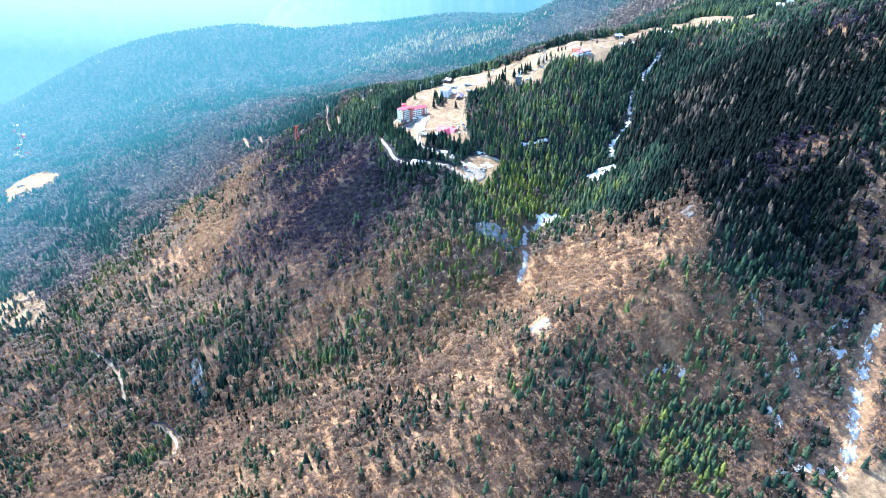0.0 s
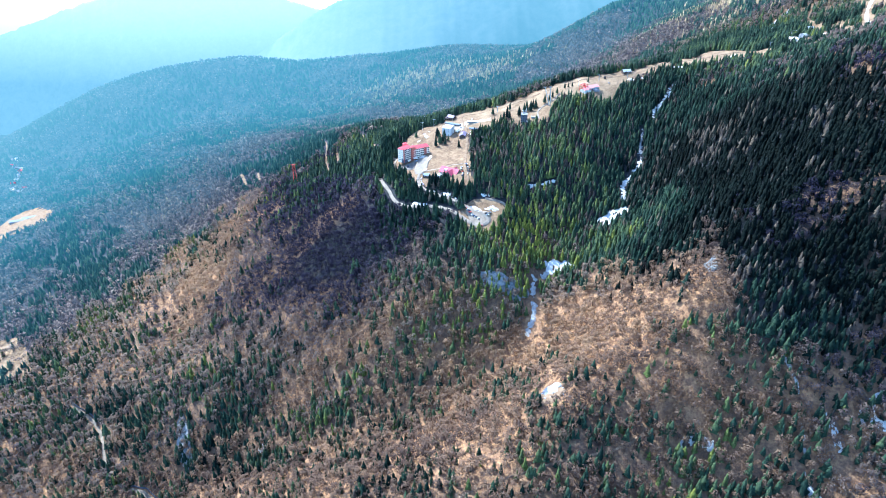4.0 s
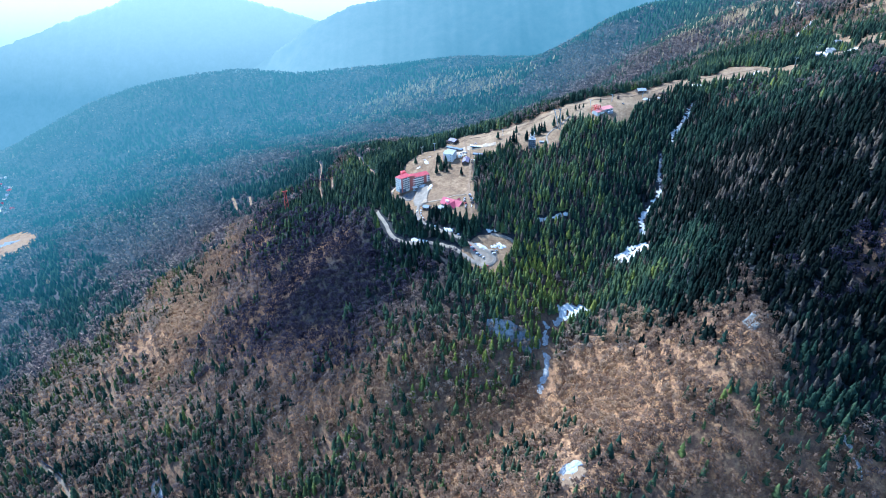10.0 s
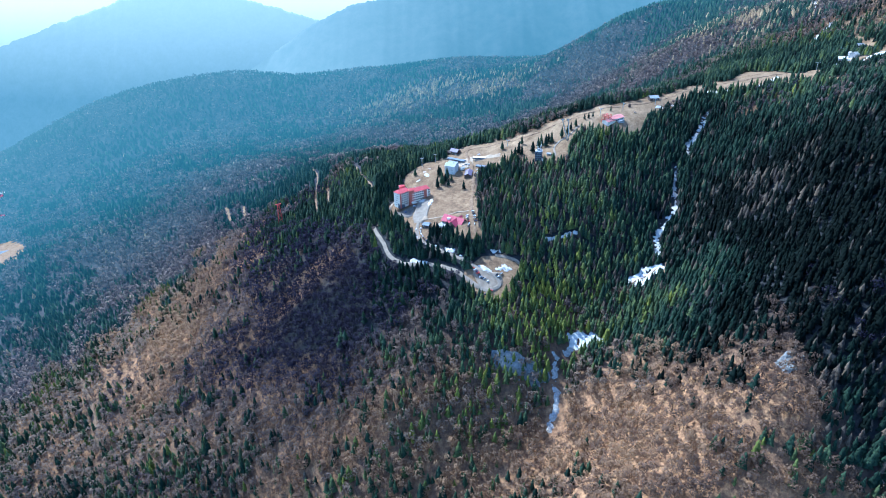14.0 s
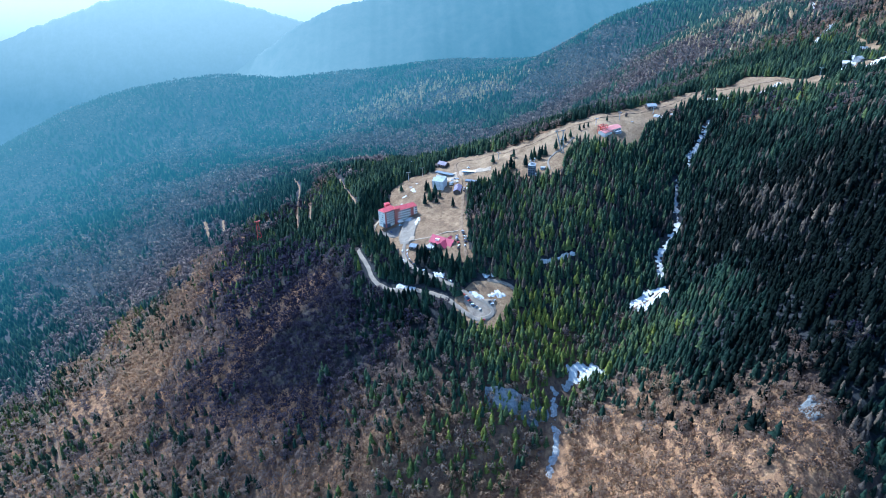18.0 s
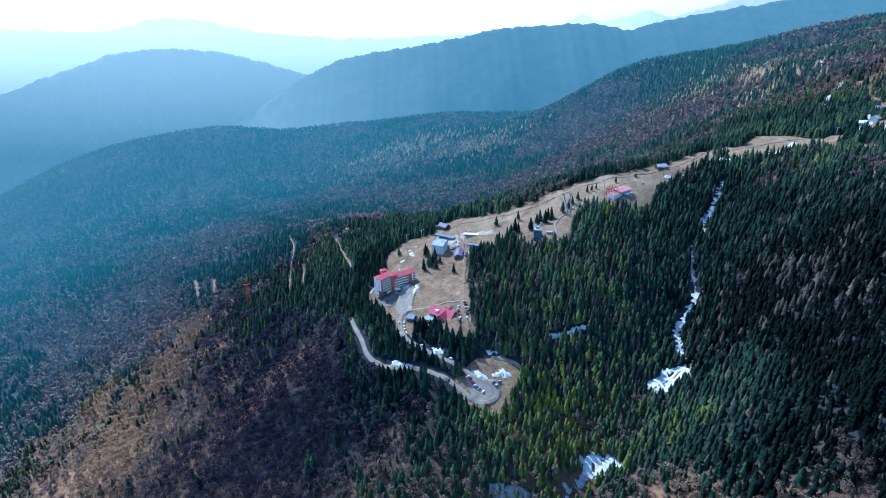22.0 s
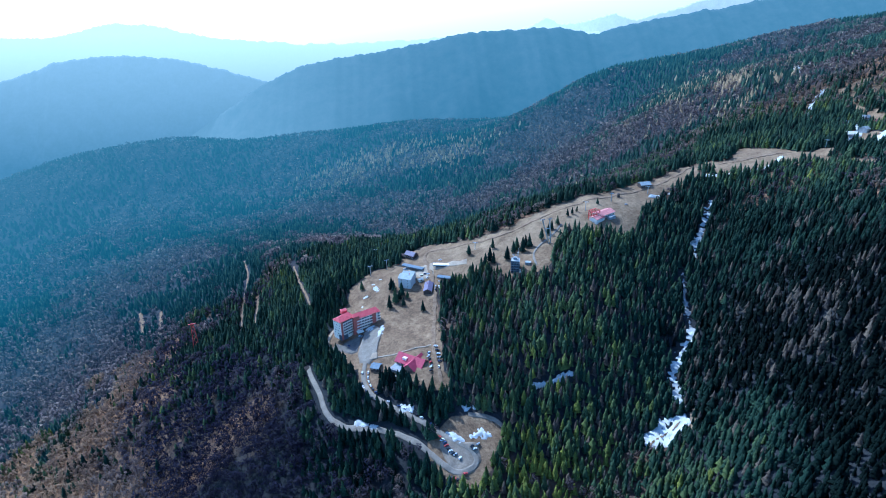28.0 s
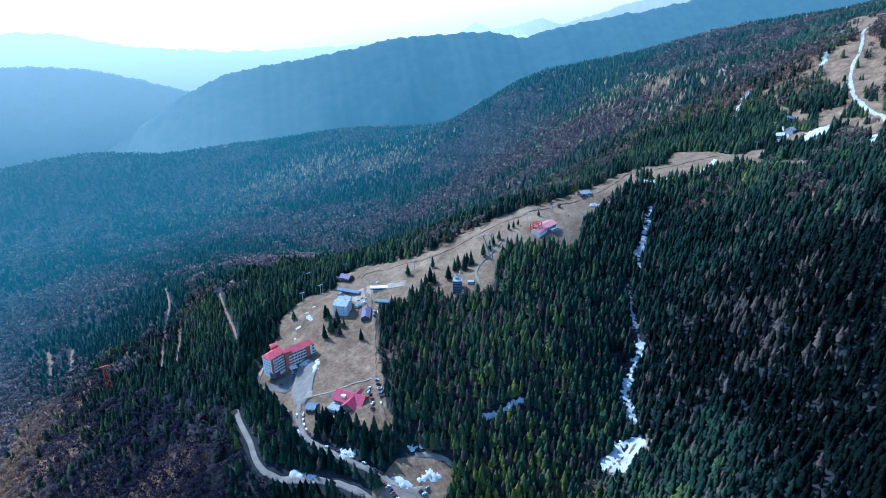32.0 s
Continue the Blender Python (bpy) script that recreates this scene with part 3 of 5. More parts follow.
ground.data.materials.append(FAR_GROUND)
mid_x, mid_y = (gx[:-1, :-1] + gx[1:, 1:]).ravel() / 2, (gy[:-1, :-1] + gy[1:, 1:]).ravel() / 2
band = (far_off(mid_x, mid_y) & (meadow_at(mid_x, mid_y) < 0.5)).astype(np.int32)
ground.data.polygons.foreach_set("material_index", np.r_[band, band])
tagged(ground, "wooded mountain ground of brown leaf litter with dry grass meadows", "ground", kind="structure")


def far_hill(name, crest, mat, label, flank=1.0):
    """A long hill whose crest runs through the points given; both flanks fall away from it."""
    pts = []
    for (x0, y0, z0), (x1, y1, z1) in zip(crest, crest[1:]):
        for s in np.arange(0, 1, 0.02):
            pts.append((x0 + s * (x1 - x0), y0 + s * (y1 - y0), z0 + s * (z1 - z0)))
    p = np.array(pts)
    k = np.ones(11) / 11
    p[:, 2] = np.convolve(np.pad(p[:, 2], 5, mode="edge"), k, "valid")
    p[:, 2] += 5 * wave(p[:, 0], p[:, 1], 300, 11) + 4 * wave(p[:, 0], p[:, 1], 90, 12)
    lines = []
    for out, drop in ((-1500, 1100), (-900, 520), (-600, 330), (-300, 150), (-120, 50), (-40, 12), (0, 0), (90, 60)):
        q = p.copy()
        q[:, 1] += out * flank
        q[:, 2] -= drop * (1 + 0.14 * wave(p[:, 0] + 0.4 * out, p[:, 1] + out, 500, 13))
        if out == 0:                                     # tree tops along the crest
            q[:, 2] += 3.0 * wave(p[:, 0], p[:, 1], 31, 14)
        lines.append(q)
    n = len(p)
    verts = np.concatenate(lines)
    faces = [(j * n + i, j * n + i + 1, (j + 1) * n + i + 1, (j + 1) * n + i) for j in range(len(lines) - 1) for i in range(n - 1)]
    ob = link_mesh(name, verts, faces, mat, True)
    return tagged(ob, label, "hill", kind="structure")


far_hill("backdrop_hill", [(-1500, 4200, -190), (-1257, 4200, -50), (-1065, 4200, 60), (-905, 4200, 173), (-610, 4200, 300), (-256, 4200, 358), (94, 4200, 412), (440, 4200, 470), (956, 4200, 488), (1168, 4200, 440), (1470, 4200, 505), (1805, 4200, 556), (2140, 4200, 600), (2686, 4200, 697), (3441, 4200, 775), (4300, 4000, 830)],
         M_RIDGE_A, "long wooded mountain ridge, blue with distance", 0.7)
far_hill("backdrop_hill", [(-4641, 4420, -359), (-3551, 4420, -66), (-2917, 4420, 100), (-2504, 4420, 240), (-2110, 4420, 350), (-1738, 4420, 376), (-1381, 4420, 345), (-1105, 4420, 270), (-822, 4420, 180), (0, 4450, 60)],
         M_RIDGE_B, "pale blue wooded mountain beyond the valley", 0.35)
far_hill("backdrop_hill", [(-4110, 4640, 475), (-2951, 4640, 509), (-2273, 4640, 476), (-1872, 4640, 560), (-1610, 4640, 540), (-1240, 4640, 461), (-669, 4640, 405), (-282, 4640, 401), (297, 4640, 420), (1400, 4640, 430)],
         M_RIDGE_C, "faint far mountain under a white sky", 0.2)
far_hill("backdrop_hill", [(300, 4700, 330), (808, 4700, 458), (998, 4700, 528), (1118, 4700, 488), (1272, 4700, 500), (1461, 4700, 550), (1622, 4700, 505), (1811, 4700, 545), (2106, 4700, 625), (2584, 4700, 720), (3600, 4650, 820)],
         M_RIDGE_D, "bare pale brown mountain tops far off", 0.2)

# ---- woods ----
def spruce_shape(seed, tiers=5, points=4, wide=0.25):
    """A spruce one metre high: drooping star-shaped whorls on a thin trunk."""
    rng = np.random.RandomState(seed)
    v, f = [], []
    for k in range(tiers):
        z0, z1 = 0.10 + 0.80 * k / tiers, min(1.0, 0.10 + 0.80 * (k + 1.9) / tiers)
        r = wide * (1 - k / tiers) ** 0.68 * rng.uniform(0.85, 1.15)
        turn, top = rng.uniform(0, 6.28), len(v)
        v.append((rng.normal(0, 0.006), rng.normal(0, 0.006), z1))
        m = points * 2
        for i in range(m):
            q = r * (rng.uniform(0.9, 1.2) if i % 2 == 0 else rng.uniform(0.58, 0.78))
            a = turn + 6.2832 * i / m
            v.append((q * math.cos(a), q * math.sin(a), z0 - (0.035 if i % 2 == 0 else -0.02) + rng.normal(0, 0.012)))
        f += [(top, top + 1 + i, top + 1 + (i + 1) % m) for i in range(m)]
    return np.array(v), np.array(f)


def bare_shape(seed, sprays=64, wide=0.30, size=0.086, limbs=3):
    """A leafless tree one metre high: a forked trunk, rising limbs and a rounded, airy crown of small twig sprays."""
    rng = np.random.RandomState(seed)
    v, f = [], []

    def blade(p, q, w):
        p, q = np.array(p), np.array(q)
        side = np.cross(q - p, rng.normal(size=3))
        side = side / (np.linalg.norm(side) + 1e-9) * w
        k = len(v)
        v.extend([p - side, p + side, q])
        f.append((k, k + 1, k + 2))

    lean = rng.normal(0, 0.03, 2)
    blade((0, 0, 0), (lean[0], lean[1], 0.85), 0.016)
    if limbs:
        blade((0, 0, 0), (-lean[1], lean[0], 0.75), 0.014)
    for i in range(limbs):
        a, z = i * 6.28 / limbs + rng.uniform(0, 0.9), rng.uniform(0.3, 0.5)
        blade((0, 0, z), (wide * 0.8 * math.cos(a), wide * 0.8 * math.sin(a), z + rng.uniform(0.25, 0.4)), 0.010)
    lumps = rng.normal(0, 0.16, (5, 3))
    for i in range(sprays):                              # a spray lies roughly across the way it grows
        d = rng.normal(size=3)
        d[2] = d[2] * 0.8 + 0.35
        d /= np.linalg.norm(d)
        swell = 1.0 + lumps[i % 5] @ d
        r = rng.uniform(0.35, 1.0) ** 0.45 * swell
        c = np.array((d[0] * wide * r, d[1] * wide * r, 0.64 + 0.34 * d[2] * r))
        out = d + rng.normal(0, 0.45, 3)
        out /= np.linalg.norm(out)
        a = np.cross(out, rng.normal(size=3))
        a /= np.linalg.norm(a) + 1e-9
        b = np.cross(out, a)
        b[2] += 0.35
        s = size * rng.uniform(0.7, 1.35)
        k = len(v)
        tri = [c - a * s * 0.55 - b * s * 0.5, c + a * s * 0.55 - b * s * 0.4, c + b * s * 0.9]
        if np.cross(tri[1] - tri[0], tri[2] - tri[0]) @ d < 0:
            tri[0], tri[1] = tri[1], tri[0]
        v.extend(tri)
        f.append((k, k + 1, k + 2))
    return np.array(v), np.array(f)


def plant(name, shapes, x, y, h, girth, tint, mat, label, soft=False, rounded=False):
    """Joins one tree of the given shapes at every place into one mesh."""
    rng = np.random.RandomState(len(x))
    z = height(x, y) - 0.3
    pick = rng.randint(0, len(shapes), len(x))
    turn, vs, fs, ts, ns, base = rng.uniform(0, 6.283, len(x)), [], [], [], [], 0
    for k, (sv, sf) in enumerate(shapes):
        m = np.nonzero(pick == k)[0]
        if len(m) == 0:
            continue
        ca, sa = np.cos(turn[m])[:, None], np.sin(turn[m])[:, None]
        px = (sv[None, :, 0] * ca - sv[None, :, 1] * sa) * (h[m] * girth[m])[:, None] + x[m][:, None]
        py = (sv[None, :, 0] * sa + sv[None, :, 1] * ca) * (h[m] * girth[m])[:, None] + y[m][:, None]
        pz = sv[None, :, 2] * h[m][:, None] + z[m][:, None]
        lean = rng.normal(0, 0.02, (len(m), 2))
        px += sv[None, :, 2] * (lean[:, :1] * h[m][:, None])
        py += sv[None, :, 2] * (lean[:, 1:] * h[m][:, None])
        vs.append(np.stack([px, py, pz], -1).reshape(-1, 3))
        fs.append((sf[None] + (base + np.arange(len(m)) * len(sv))[:, None, None]).reshape(-1, 3))
        ts.append(np.repeat(tint[m], len(sv)))
        if rounded:                                      # a crown of twigs shades like one round body
            nx, ny, nz = sv[:, 0] / 0.31, sv[:, 1] / 0.31, (sv[:, 2] - 0.62) / 0.30
            n = np.stack([nx[None] * ca - ny[None] * sa, nx[None] * sa + ny[None] * ca, np.repeat(nz[None], len(m), 0)], -1) + rng.normal(0, 0.13, (len(m), len(sv), 3))
            ns.append((n / (np.linalg.norm(n, axis=-1, keepdims=True) + 1e-6)).reshape(-1, 3))
        base += len(m) * len(sv)
    ob = fast_mesh(name, np.concatenate(vs), np.concatenate(fs), mat, [("tint", np.concatenate(ts))], soft, np.concatenate(ns) if rounded else None)
    return tagged(ob, label, "forest", kind="stuff")


def lattice(x0, x1, y0, y1, gap, seed):
    rng = np.random.RandomState(seed)
    x, y = np.meshgrid(np.arange(x0, x1, gap), np.arange(y0, y1, gap))
    x, y = x.ravel() + rng.uniform(-0.48, 0.48, x.size) * gap, y.ravel() + rng.uniform(-0.48, 0.48, y.size) * gap
    return x, y, rng


SPRUCE = [spruce_shape(s, 4, 3, 0.27) for s in range(9)]
SPRUCE_FAR = [spruce_shape(20 + s, 4, 3, 0.27) for s in range(4)]
SPRUCE_TINY = [spruce_shape(30 + s, 3, 3, 0.29) for s in range(3)]
BARE = [bare_shape(40 + s) for s in range(7)]
BARE_FAR = [bare_shape(60 + s, 24, 0.31, 0.125, 1) for s in range(5)]
BARE_TINY = [bare_shape(70 + s, 10, 0.30, 0.20, 0) for s in range(4)]


def thick(x, y):
    share = conifer_share(x, y)
    return np.where(share > 0.5, 0.5 + 2 * (share - 0.5), share)


def stand(gap, seed):
    x, y, rng = lattice(-950, 1100, 330, 1520, gap, seed)
    keep = (~cleared(x, y)) & ~far_off(x, y) & (x > -(260 + 0.82 * y)) & (x < 330 + 0.62 * y)
    return x[keep], y[keep], rng


x, y, rng = stand(5.35, 6)
grown = rng.uniform(size=len(x)) < np.clip(thick(x, y), 0, 1) * (0.98 + 0.12 * wave(x, y, 28, 8)) - 0.2 * inside(HALF_CLEAR, x, y)
x, y = x[grown], y[grown]
larch = rng.uniform(size=len(x)) < 0.012 + 0.24 * hump(x, y, 200, 960, 140, 130) + 0.3 * hump(x, y, 90, 1000, 35, 60) + 0.35 * hump(x, y, 302, 608, 36, 40) + 0.5 * hump(x, y, 395, 890, 30, 40) + 0.10 * hump(x, y, 390, 590, 80, 70) + 0.65 * (wave(x, y, 85, 24) > 0.62) * hump(x, y, 500, 930, 130, 220)
STAND = (x > -115) & (x < 125) & (y > 828) & (y < 1165) & ~larch            # the spruces round the hotel stand singly
m = ~larch & ~STAND
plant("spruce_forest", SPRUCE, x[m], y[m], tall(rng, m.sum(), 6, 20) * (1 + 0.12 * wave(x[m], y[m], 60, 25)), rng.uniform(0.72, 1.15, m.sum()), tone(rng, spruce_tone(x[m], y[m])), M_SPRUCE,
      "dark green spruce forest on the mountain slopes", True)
m = larch
plant("larch_forest", SPRUCE, x[m], y[m], tall(rng, m.sum(), 8, 17), rng.uniform(0.8, 1.1, m.sum()), rng.uniform(0, 0.7, m.sum()), M_LARCH,
      "pale brown leafless larches scattered among the spruces", True)
STAND_X, STAND_Y = x[STAND], y[STAND]
x, y, rng = stand(6.0, 5)
grown = (rng.uniform(size=len(x)) > thick(x, y)) & (rng.uniform(size=len(x)) < 0.84 + 0.12 * wave(x, y, 45, 9) - 0.35 * inside(HALF_CLEAR, x, y))
x, y = x[grown], y[grown]
warm = ((y - 0.1 * x + 40 * wave(x, y, 120, 26) < 715) & (x < 345)) | (hump(x, y, -550, 1280, 140, 260) + 0.3 * wave(x, y, 90, 27) > 0.5) | (hump(x, y, -435, 1010, 55, 180) > 0.4)      # sunlight painted as warmer twigs on the near ridge and a western spur
near = np.hypot(x, y) < 980
for m, shapes, mat, label in ((near & warm, BARE, M_SUNLIT_TWIGS, "leafless warm brown beech wood on the near ridge"), (near & ~warm, BARE, M_BEECH, "leafless mauve-grey beech forest on the mountain slopes"),
                              (~near & warm, BARE_FAR, M_SUNLIT_TWIGS, "leafless golden brown beech wood on the western spur"), (~near & ~warm, BARE_FAR, M_BEECH, "leafless grey beech forest behind the hotel ridge")):
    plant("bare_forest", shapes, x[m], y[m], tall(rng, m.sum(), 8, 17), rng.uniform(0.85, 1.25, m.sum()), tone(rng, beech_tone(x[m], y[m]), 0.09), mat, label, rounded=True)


def far_share(x, y):
    p = 0.48 + 0.75 * wave(x, y, 420, 31) + 0.6 * wave(x, y, 150, 32) - 0.15 * hump(x, y, -800, 1500, 400, 500)
    p = p + 0.4 * hump(x, y, 150, 1700, 300, 120) - 0.5 * hump(x, y, 400, 1880, 260, 130) + 0.55 * hump(x, y, 800, 1950, 420, 330) - 0.5 * hump(x, y, 420, 1960, 120, 160)
    return p


def larch_share(x, y):
    golden = hump(x, y, 140, 2297, 130, 70) + hump(x, y, -60, 2480, 200, 80) + hump(x, y, -240, 2600, 150, 60) + 0.5 * hump(x, y, -160, 2350, 170, 60)
    return 0.004 + (0.7 + 0.5 * wave(x, y, 90, 33)) * golden + (0.32 + 0.4 * wave(x, y, 90, 34)) * hump(x, y, 700, 1720, 120, 170)


BANDS, SPACING, GROW = (0, 1800, 2250, 2700, 3200, 9000), (7.6, 9.2, 11.5, 14.5, 18), (1.0, 1.05, 1.15, 1.25, 1.4)
for k, gap in enumerate(SPACING):
    shapes, bares = (SPRUCE_FAR, BARE_FAR) if k < 1 else (SPRUCE_TINY, BARE_TINY)
    x, y, rng = lattice(-3000, 2200, 700, 3520, gap, 70 + k)
    r = hazy(x, y) + rng.normal(0, 90, len(x))                  # one stand runs into the next
    keep = (r > BANDS[k]) & (r <= BANDS[k + 1]) & (x > -(400 + 0.85 * y)) & (x < 330 + 0.72 * y) & far_off(x, y) & (y < np.where(x > 450, 2500 - 0.45 * (x - 590), 9000))
    x, y = x[keep], y[keep]
    keep = ~cleared(x, y)
    x, y = x[keep], y[keep]
    dice = rng.uniform(size=len(x))
    larch = rng.uniform(size=len(x)) < larch_share(x, y)
    spruce = (dice < far_share(x, y)) & ~larch
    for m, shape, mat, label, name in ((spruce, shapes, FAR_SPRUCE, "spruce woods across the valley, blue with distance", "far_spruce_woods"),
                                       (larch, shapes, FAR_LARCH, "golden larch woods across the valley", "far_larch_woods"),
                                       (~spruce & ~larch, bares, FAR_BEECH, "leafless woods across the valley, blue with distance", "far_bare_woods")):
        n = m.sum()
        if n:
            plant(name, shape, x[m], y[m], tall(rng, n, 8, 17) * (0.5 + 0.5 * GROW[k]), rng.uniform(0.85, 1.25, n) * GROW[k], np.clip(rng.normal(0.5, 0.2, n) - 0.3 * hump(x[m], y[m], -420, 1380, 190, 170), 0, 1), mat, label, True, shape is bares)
# ---- materials of built things ----
M_WHITE = speckled("white_render", (0.74, 0.655, 0.53), (0.86, 0.775, 0.64), 0.4, 0.8, spec=0.05)
M_BRICK = speckled("brick_red_render", (0.30, 0.09, 0.06), (0.42, 0.14, 0.10), 0.7, 0.85)
M_RED = speckled("red_sheet_roof", (0.52, 0.07, 0.075), (0.68, 0.13, 0.125), 0.3, 0.45, spec=0.4)
M_PINK = speckled("faded_red_roof", (0.46, 0.17, 0.15), (0.62, 0.28, 0.24), 0.3, 0.6, spec=0.05)
M_MAROON = speckled("maroon_tile_roof", (0.30, 0.03, 0.06), (0.45, 0.07, 0.10), 0.4, 0.6)
M_PURPLE = speckled("purple_grey_roof", (0.10, 0.08, 0.12), (0.17, 0.13, 0.18), 0.5, 0.6)
M_PALEBLUE = speckled("pale_blue_render", (0.46, 0.46, 0.42), (0.60, 0.59, 0.54), 0.3, 0.8, spec=0.05)
M_GREYROOF = speckled("grey_sheet_roof", (0.26, 0.27, 0.26), (0.40, 0.41, 0.39), 0.35, 0.6, spec=0.15)
M_BLUEROOF = speckled("blue_grey_roof", (0.10, 0.125, 0.15), (0.17, 0.20, 0.23), 0.35, 0.55, spec=0.2)
M_DARKWOOD = speckled("dark_timber", (0.05, 0.035, 0.028), (0.11, 0.08, 0.06), 1.2, 0.8)
M_TIMBER = speckled("weathered_timber", (0.20, 0.14, 0.09), (0.34, 0.25, 0.17), 1.0, 0.85)
M_CONCRETE = speckled("concrete", (0.24, 0.24, 0.24), (0.38, 0.38, 0.37), 0.5, 0.9, spec=0.05)
M_TOWER = speckled("grey_cladding", (0.06, 0.065, 0.075), (0.12, 0.125, 0.14), 0.6, 0.7, spec=0.05)
M_STEEL = speckled("galvanised_steel", (0.38, 0.42, 0.45), (0.52, 0.56, 0.58), 1.0, 0.4, 0.7)
M_REDSTEEL = speckled("red_painted_steel", (0.42, 0.04, 0.03), (0.58, 0.08, 0.06), 1.0, 0.5)
M_GLASS = speckled("dark_window_glass", (0.015, 0.02, 0.025), (0.03, 0.035, 0.045), 0.5, 0.12, spec=0.6)
M_ASPHALT = speckled("worn_asphalt", (0.17, 0.140, 0.108), (0.28, 0.235, 0.182), 0.12, 0.92, relief=0.05, spec=0.05)
M_GRAVEL = speckled("packed_gravel", (0.15, 0.115, 0.082), (0.30, 0.24, 0.175), 0.15, 0.95, relief=0.1, spec=0.05)
M_SAND = speckled("pale_sandy_soil", (0.25, 0.19, 0.13), (0.42, 0.33, 0.23), 0.12, 0.95, relief=0.2, spec=0.05)
M_SOIL = speckled("bare_brown_soil", (0.13, 0.085, 0.052), (0.27, 0.185, 0.115), 0.2, 0.95, relief=0.2, spec=0.05)
M_DIRTY_SNOW = speckled("grey_broken_snow", (0.17, 0.15, 0.13), (0.50, 0.475, 0.43), 0.5, 0.8, relief=0.2, spec=0.05)
M_YARD = speckled("grey_yard_ground", (0.10, 0.085, 0.07), (0.20, 0.17, 0.14), 0.05, 0.95, spec=0.05)
M_SNOW = speckled("old_snow", (0.40, 0.375, 0.335), (0.66, 0.63, 0.57), 0.15, 0.7, relief=0.15, spec=0.05)
M_SNOWY_GRAVEL = speckled("snowy_gravel", (0.26, 0.225, 0.185), (0.58, 0.54, 0.48), 0.25, 0.85, relief=0.1, spec=0.05)
M_ROCK = speckled("grey_limestone", (0.10, 0.105, 0.105), (0.27, 0.265, 0.25), 0.10, 0.9, relief=0.8, fine=5.0, spec=0.05)
M_PALEROCK = speckled("pale_broken_rock", (0.20, 0.20, 0.20), (0.46, 0.455, 0.44), 0.3, 0.9, relief=0.3, spec=0.05)
M_TYRE = speckled("tyre_rubber", (0.02, 0.02, 0.02), (0.035, 0.035, 0.035), 3.0)
M_LAMP = speckled("clear_lamp", (0.5, 0.5, 0.5), (0.7, 0.7, 0.7), 3.0, 0.2)
PAINTS = [("white", (0.72, 0.73, 0.74)), ("black", (0.02, 0.02, 0.024)), ("silver_grey", (0.30, 0.32, 0.34)), ("dark_blue", (0.02, 0.04, 0.12)), ("red", (0.45, 0.03, 0.02))]


# ---- builders ----
def part(name, bm, mat, parent, label="", smooth=False):
    me = bpy.data.meshes.new(name)
    bmesh.ops.recalc_face_normals(bm, faces=bm.faces)
    bm.to_mesh(me)
    bm.free()
    me.materials.append(mat)
    if smooth:
        for p in me.polygons:
            p.use_smooth = True
    ob = new(name, me)
    ob.parent = parent
    if label:
        ob["label"] = label
    return ob


def shared(name, me, parent, x, y, z, yaw=0.0):
    ob = new(name, me)
    ob.parent = parent
    ob.matrix_basis = pose(x, y, z, 0, 0, yaw)
    return ob


def thing(name, x, y, z, yaw, label, category, group=""):
    ob = new(name)
    ob.empty_display_size = 1.0
    ob.matrix_basis = pose(x, y, z, 0, 0, yaw)
    return tagged(ob, label, category, group)


def prism(bm, plan, z0, z1):
    lo, hi = [bm.verts.new((px, py, z0)) for px, py in plan], [bm.verts.new((px, py, z1)) for px, py in plan]
    n = len(plan)
    bm.faces.new(lo[::-1])
    bm.faces.new(hi)
    for i in range(n):
        bm.faces.new((lo[i], lo[(i + 1) % n], hi[(i + 1) % n], hi[i]))
    return bm


def box(bm, x0, x1, y0, y1, z0, z1):
    return prism(bm, [(x0, y0), (x1, y0), (x1, y1), (x0, y1)], z0, z1)


def rod(bm, p, q, r, sides=6):
    p, q = Vector(p), Vector(q)
    a = (q - p).normalized()
    s = a.orthogonal().normalized()
    t = a.cross(s)
    rings = [[bm.verts.new(c + (s * math.cos(6.2832 * i / sides) + t * math.sin(6.2832 * i / sides)) * r) for i in range(sides)] for c in (p, q)]
    for i in range(sides):
        bm.faces.new((rings[0][i], rings[0][(i + 1) % sides], rings[1][(i + 1) % sides], rings[1][i]))
    bm.faces.new(rings[0][::-1])
    bm.faces.new(rings[1])
    return bm


def gable(bm, w, d, z, rise, out=0.6, thick=0.3, x0=0.0, y0=0.0):
    """Two roof slabs over a w by d plan centred on (x0, y0), the ridge along x."""
    for s in (-1, 1):
        e, r = s * (d / 2 + out), 0.0
        k = out * rise / (d / 2)
        v = [bm.verts.new((x0 + px, y0 + py, pz + t)) for t in (0, thick) for px, py, pz in
             ((-w / 2 - out, e, z - k), (w / 2 + out, e, z - k), (w / 2 + out, r, z + rise), (-w / 2 - out, r, z + rise))]
        for f in ((0, 1, 2, 3), (4, 5, 6, 7), (0, 1, 5, 4), (1, 2, 6, 5), (2, 3, 7, 6), (3, 0, 4, 7)):
            bm.faces.new([v[i] for i in f])
    return bm


